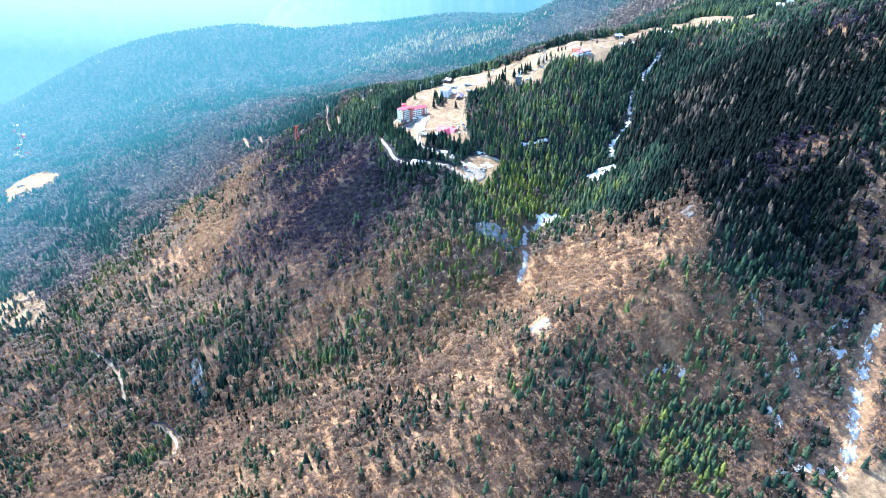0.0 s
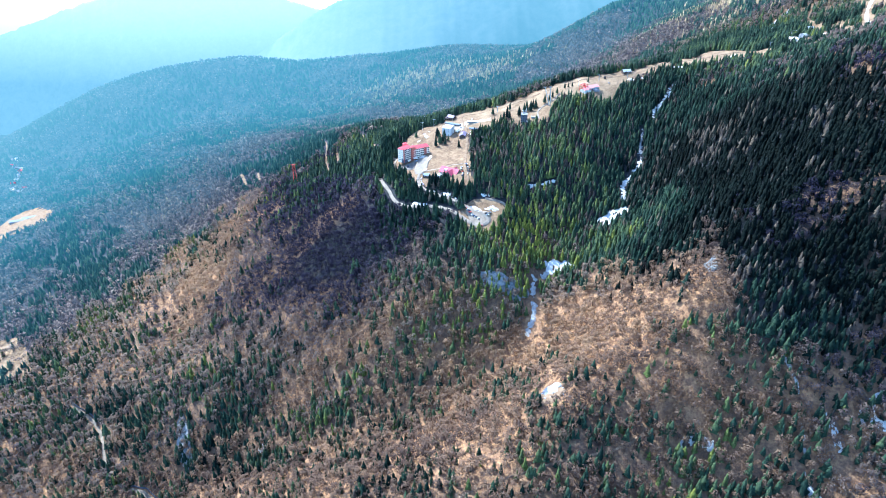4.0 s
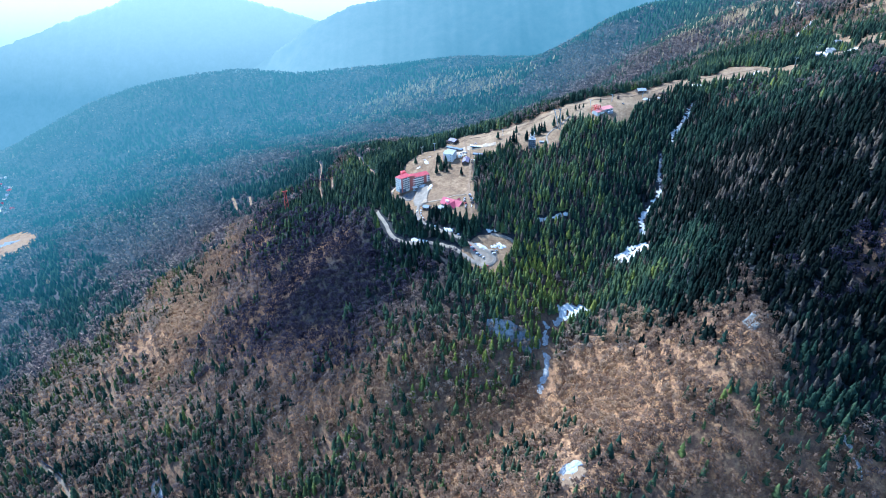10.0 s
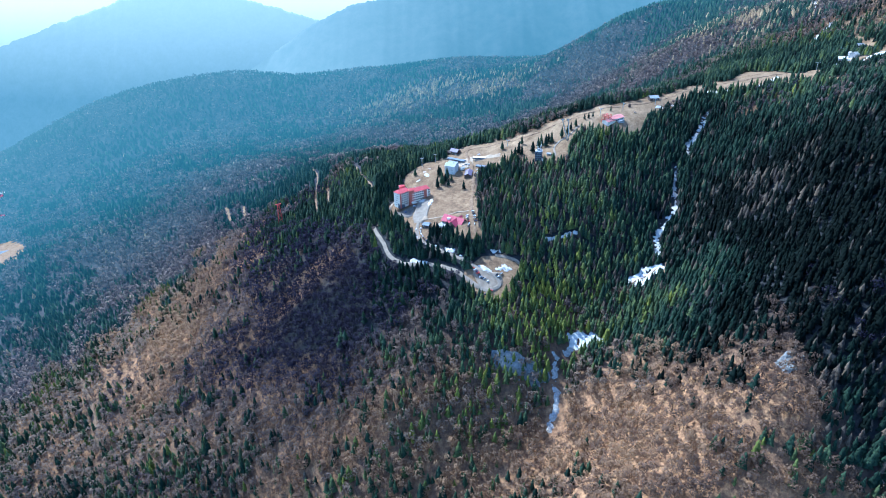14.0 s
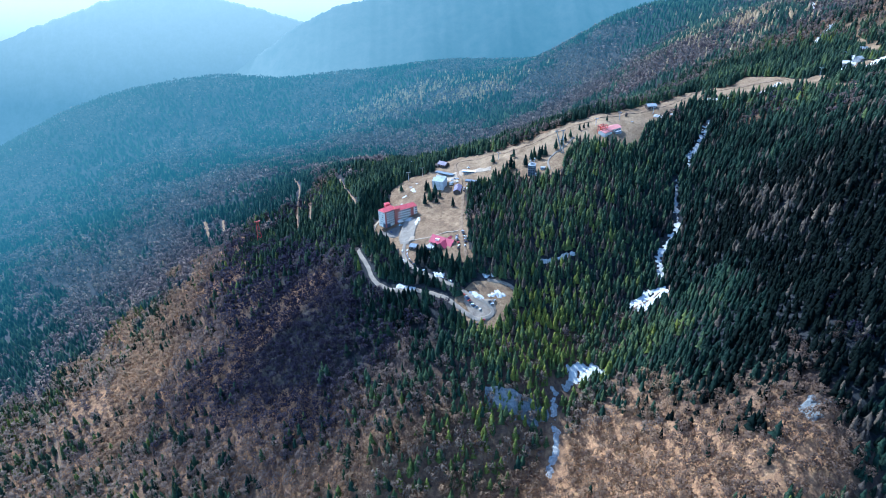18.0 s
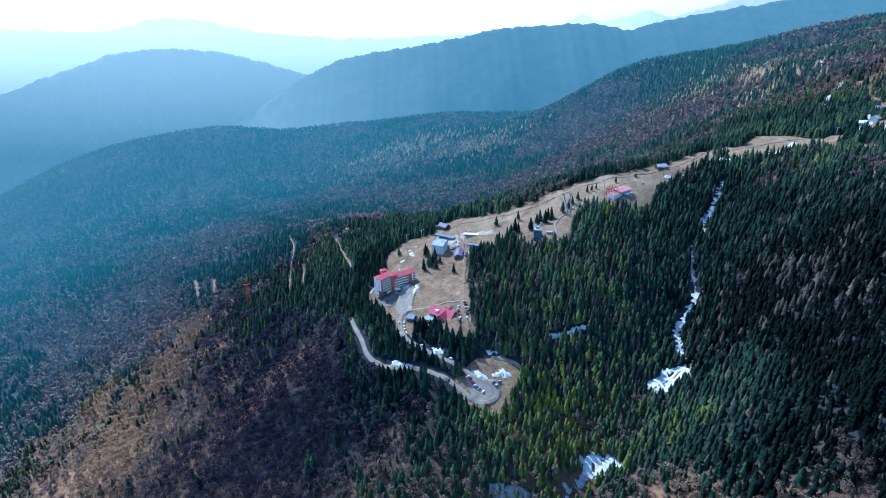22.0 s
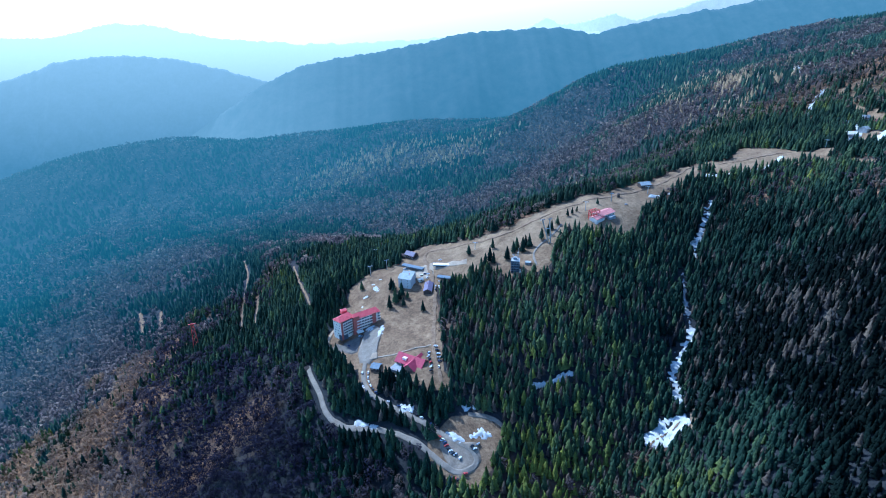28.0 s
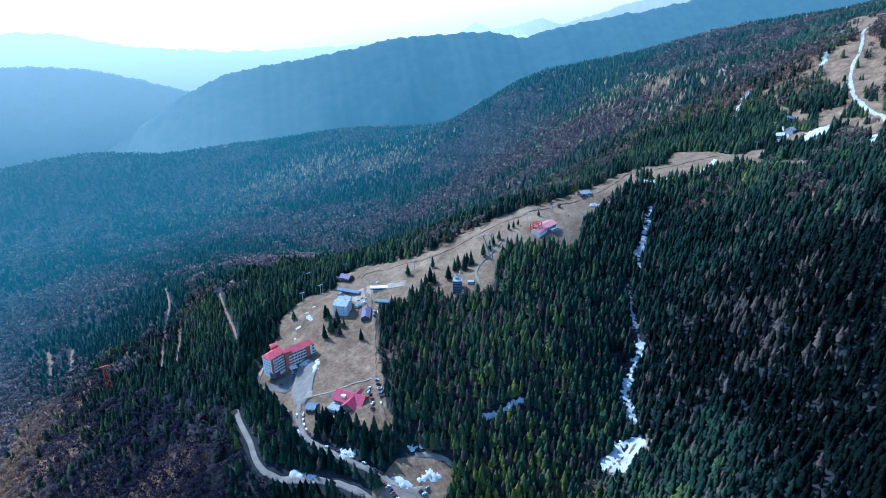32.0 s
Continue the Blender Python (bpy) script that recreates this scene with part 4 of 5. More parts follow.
def gabled_wall(bm, w, d, z0, z, rise):
    """Walls under a gable roof, the ridge along x."""
    v = [bm.verts.new(p) for p in ((-w / 2, -d / 2, z0), (w / 2, -d / 2, z0), (w / 2, d / 2, z0), (-w / 2, d / 2, z0),
                                   (-w / 2, -d / 2, z), (w / 2, -d / 2, z), (w / 2, d / 2, z), (-w / 2, d / 2, z), (-w / 2, 0, z + rise), (w / 2, 0, z + rise))]
    for f in ((0, 1, 5, 4), (2, 3, 7, 6), (1, 2, 6, 9, 5), (3, 0, 4, 8, 7), (4, 5, 9, 8), (7, 6, 9, 8), (3, 2, 1, 0)):
        bm.faces.new([v[i] for i in f])
    return bm


def hip(bm, plan, z, rise, inset, out=0.7):
    """A hipped roof over a four-cornered plan, ridge along its first side."""
    c = [Vector((px, py, 0)) for px, py in plan]
    mid = sum(c, Vector()) / 4
    e = [mid + (p - mid) * (1 + out / max((p - mid).length, 0.1)) for p in c]
    m0, m1 = (e[0] + e[3]) / 2, (e[1] + e[2]) / 2
    along = (m1 - m0).normalized()
    r0, r1 = m0 + along * inset, m1 - along * inset
    lo = [bm.verts.new((p.x, p.y, z - 0.25)) for p in e]
    hi = [bm.verts.new((p.x, p.y, z)) for p in e]
    t0, t1 = bm.verts.new((r0.x, r0.y, z + rise)), bm.verts.new((r1.x, r1.y, z + rise))
    bm.faces.new(lo[::-1])
    for i in range(4):
        bm.faces.new((lo[i], lo[(i + 1) % 4], hi[(i + 1) % 4], hi[i]))
    bm.faces.new((hi[0], hi[1], t1, t0))
    bm.faces.new((hi[2], hi[3], t0, t1))
    bm.faces.new((hi[1], hi[2], t1))
    bm.faces.new((hi[3], hi[0], t0))
    return bm


def low(x, y, r=8.0):
    a = np.linspace(0, 6.28, 9)
    return float(np.min(height(x + r * np.cos(a), y + r * np.sin(a))))


def pane_mesh(w, h):
    """One window: a dark pane in a pale frame, facing -y."""
    bm = bmesh.new()
    box(bm, -w / 2, w / 2, -0.06, 0.10, 0, h)
    me = bpy.data.meshes.new("pane")
    bm.to_mesh(me)
    bm.free()
    me.materials.append(M_GLASS)
    bm = bmesh.new()
    box(bm, -w / 2 - 0.12, w / 2 + 0.12, -0.12, 0.08, -0.14, 0.0)
    box(bm, -w / 2 - 0.12, w / 2 + 0.12, -0.12, 0.08, h, h + 0.12)
    box(bm, -w / 2 - 0.12, -w / 2, -0.12, 0.08, 0, h)
    box(bm, w / 2, w / 2 + 0.12, -0.12, 0.08, 0, h)
    fr = bpy.data.meshes.new("frame")
    bm.to_mesh(fr)
    bm.free()
    fr.materials.append(M_WHITE)
    return me, fr


WINDOW, WIDE_WINDOW = pane_mesh(1.2, 1.3), pane_mesh(2.7, 1.9)


def window(parent, x, y, z, yaw, meshes=WINDOW):
    w = shared("window", meshes[0], parent, x, y, z, yaw)
    shared("frame", meshes[1], w, 0, 0, 0)
    return w


def house(name, x, y, yaw, w, d, h, rise, wall, roof, label, category="house", storeys=1, bays=4, chimney=True, group=""):
    """A gabled house with windows on both long sides, a door and a chimney."""
    z = 0.5 * (low(x, y, max(w, d) * 0.4) + float(height(x, y)))
    ob = thing(name, x, y, z, yaw, label, category, group)
    part("wall", gabled_wall(bmesh.new(), w, d, -4.0, h, rise), wall, ob)
    part("roof", gable(bmesh.new(), w, d, h, rise), roof, ob)
    for k in range(storeys):
        for i in range(bays):
            px = -w / 2 + w * (i + 0.5) / bays
            window(ob, px, -d / 2, h * (k + 0.3) / storeys, 0)
            window(ob, px, d / 2, h * (k + 0.3) / storeys, 180)
    part("door", box(bmesh.new(), w / 2, w / 2 + 0.12, -0.5, 0.5, 0.2, 2.3), M_DARKWOOD, ob)
    if chimney:
        part("chimney", box(bmesh.new(), w * 0.2 - 0.4, w * 0.2 + 0.4, d * 0.12 - 0.4, d * 0.12 + 0.4, h, h + rise + 1.0), M_BRICK, ob)
    return ob


def drape_strip(name, line, wide, mat, label, category, lift=0.55, ragged=0.0, seed=1, kind="structure", dome=0.0):
    """A band laid over the ground along a line."""
    rng = np.random.RandomState(seed)
    p = np.array(line, float)
    for _ in range(2):                                  # round the bends
        q = [p[0]]
        for a, b in zip(p, p[1:]):
            q += [a * 0.75 + b * 0.25, a * 0.25 + b * 0.75]
        p = np.array(q + [p[-1]])
    out = []
    for a, b in zip(p, p[1:]):
        n = max(1, int(np.hypot(*(b - a)) / 3))
        out += [a + (b - a) * i / n for i in range(n)]
    p = np.array(out + [p[-1]])
    t = np.gradient(p, axis=0)
    t /= np.hypot(t[:, 0], t[:, 1])[:, None] + 1e-9
    nrm = np.stack([-t[:, 1], t[:, 0]], 1)
    sides = [wide / 2 * (1 + ragged * (wave(p[:, 0], p[:, 1], 14, seed + s) + 0.6 * wave(p[:, 0], p[:, 1], 5, seed + 9 + s))) for s in (0, 1)]
    sides = [np.clip(s, 0.15, None) for s in sides]
    lines = []
    for f in (-1.0, -0.93, -0.5, 0.0, 0.5, 0.93, 1.0):
        q = p + nrm * (f * (sides[0] if f < 0 else sides[1]))[:, None]
        z = height(q[:, 0], q[:, 1]) + (lift + dome * (1 - f * f) if abs(f) < 0.99 else -0.6)
        lines.append(np.c_[q, z])
    n = len(p)
    faces = [(j * n + i, j * n + i + 1, (j + 1) * n + i + 1, (j + 1) * n + i) for j in range(6) for i in range(n - 1)]
    return tagged(link_mesh(name, np.concatenate(lines), faces, mat, True), label, category, kind=kind)


def drape_patch(name, plan, mat, label, category, lift=0.6, ragged=0.0, seed=1, kind="structure"):
    """A patch laid over the ground within an outline."""
    p = np.array(plan, float)
    out = []
    for a, b in zip(p, np.roll(p, -1, 0)):
        n = max(2, int(np.hypot(*(b - a)) / 2.5))
        out += [a + (b - a) * i / n for i in range(n)]
    p = np.array(out)
    c = p.mean(0)
    p = c + (p - c) * (1 + ragged * (wave(p[:, 0], p[:, 1], 13, seed) + 0.6 * wave(p[:, 0], p[:, 1], 5, seed + 1)))[:, None]
    n, rings = len(p), []
    for f in (0.03, 0.2, 0.4, 0.6, 0.8, 0.96, 1.0):
        q = c + (p - c) * f
        rings.append(np.c_[q, height(q[:, 0], q[:, 1]) + (lift if f < 0.99 else -0.6)])
    faces = [(j * n + i, j * n + (i + 1) % n, (j + 1) * n + (i + 1) % n, (j + 1) * n + i) for j in range(6) for i in range(n)]
    faces.append(tuple(range(n - 1, -1, -1)))
    return tagged(link_mesh(name, np.concatenate(rings), faces, mat, True), label, category, kind=kind)


# ---- roads, yards, snow, rock ----
drape_strip("road", MAIN_ROAD, 5.2, M_ASPHALT, "worn grey mountain road with a hairpin bend", "road")
drape_strip("track", SLOPE_TRACK, 4.6, M_SOIL, "pale gravel track up the grass slope", "track", ragged=0.4, seed=11)
drape_strip("track", SPUR_TRACK, 4.5, M_GRAVEL, "dirt track leaving the car park", "track")
drape_strip("track", TOWER_TRACK, 2.6, M_ASPHALT, "narrow service track to the tower", "track")
drape_strip("road", WEST_ROAD, 4.6, M_GRAVEL, "pale dirt road through the mixed forest", "road", ragged=0.12, seed=4)
drape_strip("track", NEAR_TRACK, 1.7, M_SOIL, "narrow dirt track along the near wooded slope", "track", ragged=0.5, seed=5)


def low_wall(line, high, thick, mat, label):
    """A low wall that follows the lie of the ground."""
    pts = []
    for (x0, y0), (x1, y1) in zip(line, line[1:]):
        n = max(1, int(math.hypot(x1 - x0, y1 - y0) / 4))
        pts += [(x0 + (x1 - x0) * i / n, y0 + (y1 - y0) * i / n) for i in range(n)]
    p = np.array(pts + [line[-1]])
    t = np.gradient(p, axis=0)
    t /= np.hypot(t[:, 0], t[:, 1])[:, None]
    side = np.stack([-t[:, 1], t[:, 0]], 1) * thick / 2
    z = height(p[:, 0], p[:, 1])
    rails = [np.c_[p - side, z - 1], np.c_[p - side, z + high], np.c_[p + side, z + high], np.c_[p + side, z - 1]]
    n = len(p)
    faces = [(j * n + i, j * n + i + 1, (j + 1) * n + i + 1, (j + 1) * n + i) for j in range(3) for i in range(n - 1)] + [(0, n, 2 * n, 3 * n), (n - 1, 4 * n - 1, 3 * n - 1, 2 * n - 1)]
    return tagged(link_mesh("retaining_wall", np.concatenate(rails), faces, mat), label, "wall", kind="structure")


for line in WEST_WALLS:
    low_wall(line, 2.4, 0.8, M_TOWER, "dark stone retaining wall beside the forest road")
for k, line in enumerate(WEST_TRACKS):
    drape_strip("track", line, (3.0, 3.0, 2.6, 7.0, 5.5, 4.0)[k], M_SOIL, "bare forest track cut through the trees", "track", ragged=0.45, seed=30 + k)
drape_strip("road", SNOW_ROAD, 5.5, M_SNOWY_GRAVEL, "snow-covered road over the upper meadow", "road", ragged=0.3, seed=7)
drape_patch("pavement", [(-50, 985), (-53, 1000), (-50, 1018), (-47, 1036), (-32, 1043), (-24, 1030), (-29, 1009), (-31, 990), (-38, 978)],
            M_ASPHALT, "grey asphalt forecourt of the hotel", "forecourt", lift=0.75)
drape_patch("pavement", [(-53, 1004), (-60, 1003), (-86, 1024), (-80, 1030), (-74, 1026), (-60, 1028), (-50, 1034), (-50.5, 1018)], M_YARD, "dark gravel yard below the hotel wing", "yard", lift=0.6)
drape_strip("track", [(-84, 1022), (-92, 1034), (-88, 1050), (-78, 1062)], 4.0, M_SAND, "pale dirt drive round the end of the hotel", "track", lift=0.7, ragged=0.15, seed=13)
drape_patch("pavement", [(33, 876), (52, 866), (66, 866), (68, 850), (60, 838), (46, 833), (36, 846), (30, 862)], M_GRAVEL, "gravel car park inside the hairpin", "car park", lift=0.5)
drape_patch("pavement", [(41, 1142), (62, 1138), (84, 1126), (83, 1118), (62, 1128), (42, 1130)], M_SAND, "trodden gravel apron beside the lift station", "apron", lift=0.5)
drape_patch("pavement", [(-2, 1168), (30, 1150), (42, 1150), (40, 1120), (26, 1118), (14, 1132)], M_SAND, "trodden gravel ground between the lift buildings", "yard", lift=0.45)
drape_patch("pavement", [(-39, 984), (-30, 984), (-30, 993), (-36, 994)], M_SAND, "yellow sand heap spread by the forecourt", "sand", lift=0.9)
drape_strip("track", [(229, 870), (244, 877), (260, 880), (272, 889), (275, 900)], 2.2, M_SOIL, "muddy forest road curving through the snow", "track", lift=1.3, ragged=0.2, seed=12)
drape_patch("bare_soil", [(262, 868), (280, 872), (290, 888), (282, 896), (276, 880)], M_SOIL, "brown earth bank beside the snow", "bare soil", lift=0.5, ragged=0.15, seed=6)
drape_patch("yard", SAWMILL_YARD, M_SOIL, "pale open yard in the valley woods", "yard", lift=0.5)
drape_patch("bare_soil", QUARRY, M_SOIL, "pale bare soil round the rock outcrop", "bare soil", lift=0.6, ragged=0.15, seed=3)
drape_strip("footpath", [(-30, 986), (-16, 983), (-3, 981), (29, 984)], 1.6, M_SAND, "narrow pale footpath across the meadow", "footpath")

def snow_sheet(weight, x0, x1, y0, y1, label, seed, gap=1.1, thin=0.0, mat=M_SNOW):
    """Old snow that shows wherever it lies deeper than the humps of the ground."""
    x, y = np.meshgrid(np.arange(x0, x1, gap), np.arange(y0, y1, gap))
    w = weight(x, y)
    deep = w - 0.72 - thin + 0.45 * wave(x, y, 19, seed) + 0.40 * wave(x, y, 7, seed + 1) + 0.25 * wave(x, y, 3.6, seed + 2)
    deep = np.where(w <= 0.02, -1.0, deep)
    z = height(x, y) + np.clip(deep * 1.8, -0.8, 0.9) + 0.45
    n = x.shape[1]
    idx = np.arange(x.size).reshape(x.shape)
    quad = np.stack([idx[:-1, :-1], idx[:-1, 1:], idx[1:, 1:], idx[1:, :-1]], -1).reshape(-1, 4)
    quad = quad[(deep.ravel()[quad] > -0.35).any(1)]
    if len(quad) == 0:
        return None
    keep, inv = np.unique(quad, return_inverse=True)
    verts = np.stack([x.ravel(), y.ravel(), z.ravel()], 1)[keep]
    return tagged(link_mesh("snow_patch", verts, inv.reshape(-1, 4), mat, True), label, "snow")


def snow_along(line, wide, label, seed, thin=0.0):
    p = np.array(line, float)
    (x0, y0), (x1, y1) = p.min(0) - wide, p.max(0) + wide
    return snow_sheet(lambda x, y: np.clip(1.15 - near_line(line, x, y) / wide * 1.15, 0, 1), x0, x1, y0, y1, label, seed, thin=thin, mat=M_DIRTY_SNOW if thin > 0.14 else M_SNOW)


def snow_in(plan, label, seed):
    p = np.array(plan, float)
    edge = list(plan) + [plan[0]]
    (x0, y0), (x1, y1) = p.min(0) - 4, p.max(0) + 4
    return snow_sheet(lambda x, y: np.clip(np.where(inside(plan, x, y), 0.65 + near_line(edge, x, y) / 4, 0.6 - near_line(edge, x, y) / 5), 0, 1.1), x0, x1, y0, y1, label, seed)


for k, (px, py, rx, ry) in enumerate(((-40, 1128, 2.8, 1.4), (-47, 1106, 3.2, 1.4), (-52, 1090, 2, 1.2), (-30, 1140, 1.8, 1.1), (0, 945, 2, 3.4), (352, 1186, 11, 3), (372, 1196, 8, 2.5))):
    a = np.linspace(0, 6.2832, 13)[:-1]
    drape_patch("snow_patch", [(px + rx * math.cos(q), py + ry * math.sin(q)) for q in a], M_SNOW, "small patch of old snow lying on dry grass", "snow", lift=0.4, ragged=0.35, seed=90 + k, kind="")
SNOW_LABEL = "patch of old white snow lying on the slope"
for k, line in enumerate(GULLY_SNOW):
    snow_along(line, (7.5, 6.0, 7.5)[k], "old snow lying along the forest gully", 40 + k, (0.12, 0.34, 0.06)[k])
snow_along(STREAM_SNOW, 7, "snow and ice along the stream bed", 50, 0.30)
snow_along(EAST_GULLY_SNOW, 9, "broken old snow in a stony gully", 51, 0.3)
snow_along([(335, 540), (345, 515), (338, 470), (332, 430), (342, 395)], 4.5, "thin broken snow down a stony gully", 52, 0.62)
snow_along([(131, 921), (150, 927), (171, 935)], 3.4, "thin streak of snow in the spruce wood", 54)
snow_along([(441, 1229), (487, 1218), (529, 1218), (554, 1238)], 5, "old snow lying along the saddle track", 55)
snow_along([(894, 1455), (942, 1498), (982, 1533)], 7, "old snow lying beside the snowy track", 56)
snow_along([(773, 1486), (720, 1432), (677, 1390)], 6, "snow in the cut through the forest", 57)
snow_along([(455, 520), (420, 505), (400, 490)], 5, "broken snow on the slope above the gully", 53)
for k, line in enumerate(([(358, 492), (368, 483), (372, 470)], [(405, 493), (416, 486), (424, 488)], [(231, 487), (247, 492), (262, 479)], [(322, 390), (336, 386), (352, 388)], [(366, 384), (378, 386)], [(334, 440), (340, 428)])):
    snow_along(line, 5.5, "broken patch of old snow among the bare trees", 110 + k, 0.1)
for k, plan in enumerate((*SNOW_POOLS, [(38, 875), (47, 873), (52, 867), (43, 865)], [(60, 872), (70, 879), (79, 875), (71, 871)],
                          [(-7, 912), (7, 907), (8, 901), (-1, 905)], [(57, 904), (66, 903), (60, 899)], [(-28, 1040), (-24, 1036), (-29, 1018), (-33, 1024)],
                          [(-42, 1040), (-36, 1041), (-36, 1033), (-43, 1034)], [(-13, 953), (-9, 952), (-10, 945), (-13, 946)], [(-54, 913), (-30, 899), (-29, 896), (-53, 909)],
                          
                          
                          [(779, 1712), (788, 1673), (776, 1643), (761, 1671)], [(811, 1643), (825, 1633), (798, 1596), (791, 1607)],
                          [(-38, 1118), (-36, 1120), (-32, 1111), (-35, 1109)],
                          [(-250, 640), (-243, 645), (-240, 636), (-247, 632)])):
    snow_in(plan, SNOW_LABEL, 60 + k)


def rock_face(name, base, top, lift, label, seed, mat=M_ROCK):
    """A broken crag between a foot line and a head line."""
    rng = np.random.RandomState(seed)
    n, m, verts = 26, 14, []
    b, t = np.array(base, float), np.array(top, float)

    def along(p, s):
        s = s * (len(p) - 1)
        i = min(int(s), len(p) - 2)
        return p[i] + (p[i + 1] - p[i]) * (s - i)

    for j in range(m):
        for i in range(n):
            s, u = i / (n - 1), j / (m - 1)
            p, q = along(b, s), along(t, s)
            z0, z1 = float(height(*p)) - 2, float(height(*q)) + lift * math.sin(math.pi * min(max(s, 0.06), 0.94))
            x, y, z = *(p + (q - p) * u), z0 + (z1 - z0) * (u ** 0.8)
            k = 2.6 * noise.fractal(Vector((x, y, z)) * 0.11, 1.0, 2.0, 5) + 1.2 * noise.fractal(Vector((x, y, z * 0.4)) * 0.4, 1.0, 2.0, 3)
            verts.append((x + k * 0.5, y - k - 0.8, z + 0.6 * k))
    faces = [(j * n + i, j * n + i + 1, (j + 1) * n + i + 1, (j + 1) * n + i) for j in range(m - 1) for i in range(n - 1)]
    for i in range(n):                                   # the back, buried in the hill
        x, y, z = verts[(m - 1) * n + i]
        verts.append((x, y + 7, z - 9))
    faces += [((m - 1) * n + i, (m - 1) * n + i + 1, m * n + i + 1, m * n + i) for i in range(n - 1)]
    return tagged(link_mesh(name, verts, faces, mat), label, "rock face")


rock_face("crag", [(46, 752), (68, 742), (94, 736), (114, 742)], [(48, 766), (69, 758), (95, 753), (113, 750)], 9, "grey limestone cliff above the stream", 1)
rock_face("crag", [(-388, 690), (-375, 655), (-355, 630)], [(-380, 706), (-362, 676), (-346, 640)], 8, "grey limestone crag above the forest road", 2)

rock_face("crag", [(284, 622), (294, 617), (306, 621)], [(287, 634), (297, 639), (307, 633)], 4, "pale grey crag on the crest of the wooded spur", 5)


def boulder(x, y, r, seed, mat=M_PALEROCK):
    bm = bmesh.new()
    bmesh.ops.create_icosphere(bm, subdivisions=2, radius=r)
    for v in bm.verts:
        v.co *= 0.8 + 0.5 * noise.noise(v.co / r * 1.3 + Vector((seed * 3.7, 0, 0)))
        v.co.z *= 0.7
    bm.transform(Matrix.Translation((x, y, float(height(x, y)) + r * 0.3)))
    return tagged(part("boulder", bm, mat, None), "pale broken boulder on bare soil", "boulder", "boulders of the outcrop")


rock_face("rock_outcrop", [(98, 534), (108, 528), (118, 529), (125, 537)], [(100, 551), (110, 556), (119, 555), (124, 549)], 5, "white broken rock outcrop on a wooded ridge", 3, M_PALEROCK)
rng = np.random.RandomState(77)
for k in range(14):
    a, q = rng.uniform(0, 6.28), rng.uniform(0, 1) ** 0.7
    boulder(112 + 15 * q * math.cos(a), 541 + 15 * q * math.sin(a), rng.uniform(0.6, 2.0), k)
for k in range(10):
    boulder(470 + rng.uniform(-60, 60), 470 + rng.uniform(-40, 40), rng.uniform(0.8, 2.0), 50 + k, M_ROCK)

# ---- the hotel ----
HX, HY = -55.0, 1042.0
HZ = float(height(-50, 1034))
hotel = thing("hotel", HX, HY, HZ, 0, "white six-storey mountain hotel with a red hipped roof and balconies", "hotel")


def wing(corner, u_to, deep, z1, storeys, bays, strips, gable_windows):
    """One straight wing: its front runs from corner to u_to, its depth goes back to the left of that."""
    o, e = Vector((corner[0] - HX, corner[1] - HY)), Vector((u_to[0] - HX, u_to[1] - HY))
    u = (e - o).normalized()
    v = Vector((-u.y, u.x))
    length = (e - o).length
    plan = [tuple(o), tuple(e), tuple(e + v * deep), tuple(o + v * deep)]
    part("wall", prism(bmesh.new(), plan, -3.0, z1), M_WHITE, hotel)
    part("roof", hip(bmesh.new(), plan, z1 + 0.02, 4.2, 3.0, 1.0), M_RED, hotel, "red sheet-metal hipped roof")
    yaw = math.degrees(math.atan2(u.y, u.x))
    step = z1 / storeys
    for lo, hi in strips:                                # the brick-red bays
        a, b = o + u * length * lo, o + u * length * hi
        part("bay", prism(bmesh.new(), [tuple(a - v * 0.9), tuple(b - v * 0.9), tuple(b + v * 0.2), tuple(a + v * 0.2)], -2.5, z1 + 0.6), M_BRICK, hotel, "brick-red projecting bay")
    for k in range(storeys):
        z = k * step + 0.9
        for i in range(bays):
            s = (i + 0.5) / bays
            if any(lo - 0.02 < s < hi + 0.02 for lo, hi in strips):
                continue
            p = o + u * length * s - v * 0.02
            window(hotel, p.x, p.y, z, yaw, WIDE_WINDOW)
        if k:
            runs = [0.0] + [t for pair in strips for t in pair] + [1.0]
            for lo, hi in zip(runs[::2], runs[1::2]):
                if hi - lo > 0.08:
                    a, b = o + u * (length * lo + 0.2), o + u * (length * hi - 0.2)
                    bm = prism(bmesh.new(), [tuple(a - v * 1.5), tuple(b - v * 1.5), tuple(b - v * 0.01), tuple(a - v * 0.01)], z - 0.75, z - 0.55)
                    prism(bm, [tuple(a - v * 1.5), tuple(b - v * 1.5), tuple(b - v * 1.38), tuple(a - v * 1.38)], z - 0.55, z + 0.45)
                    part("balcony", bm, M_WHITE, hotel, "white balcony parapet")
    for k in range(storeys if gable_windows else 0):
        for s in (0.2, 0.4, 0.6, 0.8):
            p = o + v * deep * s
            window(hotel, p.x - u.x * 0.02, p.y - u.y * 0.02, k * step + 0.9, yaw - 90)


wing((-72.0, 1026.5), (-58.0, 1040.5), 13.6, 20.5, 6, 6, [(0.0, 0.12)], True)
wing((-55.5, 1037.5), (-28.5, 1054.5), 12.5, 18.0, 5, 9, [(0.66, 0.82)], False)
part("stair_tower", prism(bmesh.new(), [(-3.2, -7.2), (3.5, -3.2), (0.5, 2.5), (-6.0, -1.0)], -3, 22.0), M_BRICK, hotel, "brick-red stair tower")
part("roof", hip(bmesh.new(), [(-3.4, -7.6), (3.9, -3.4), (0.5, 2.9), (-6.4, -1.0)], 22.02, 2.4, 1.2), M_RED, hotel)
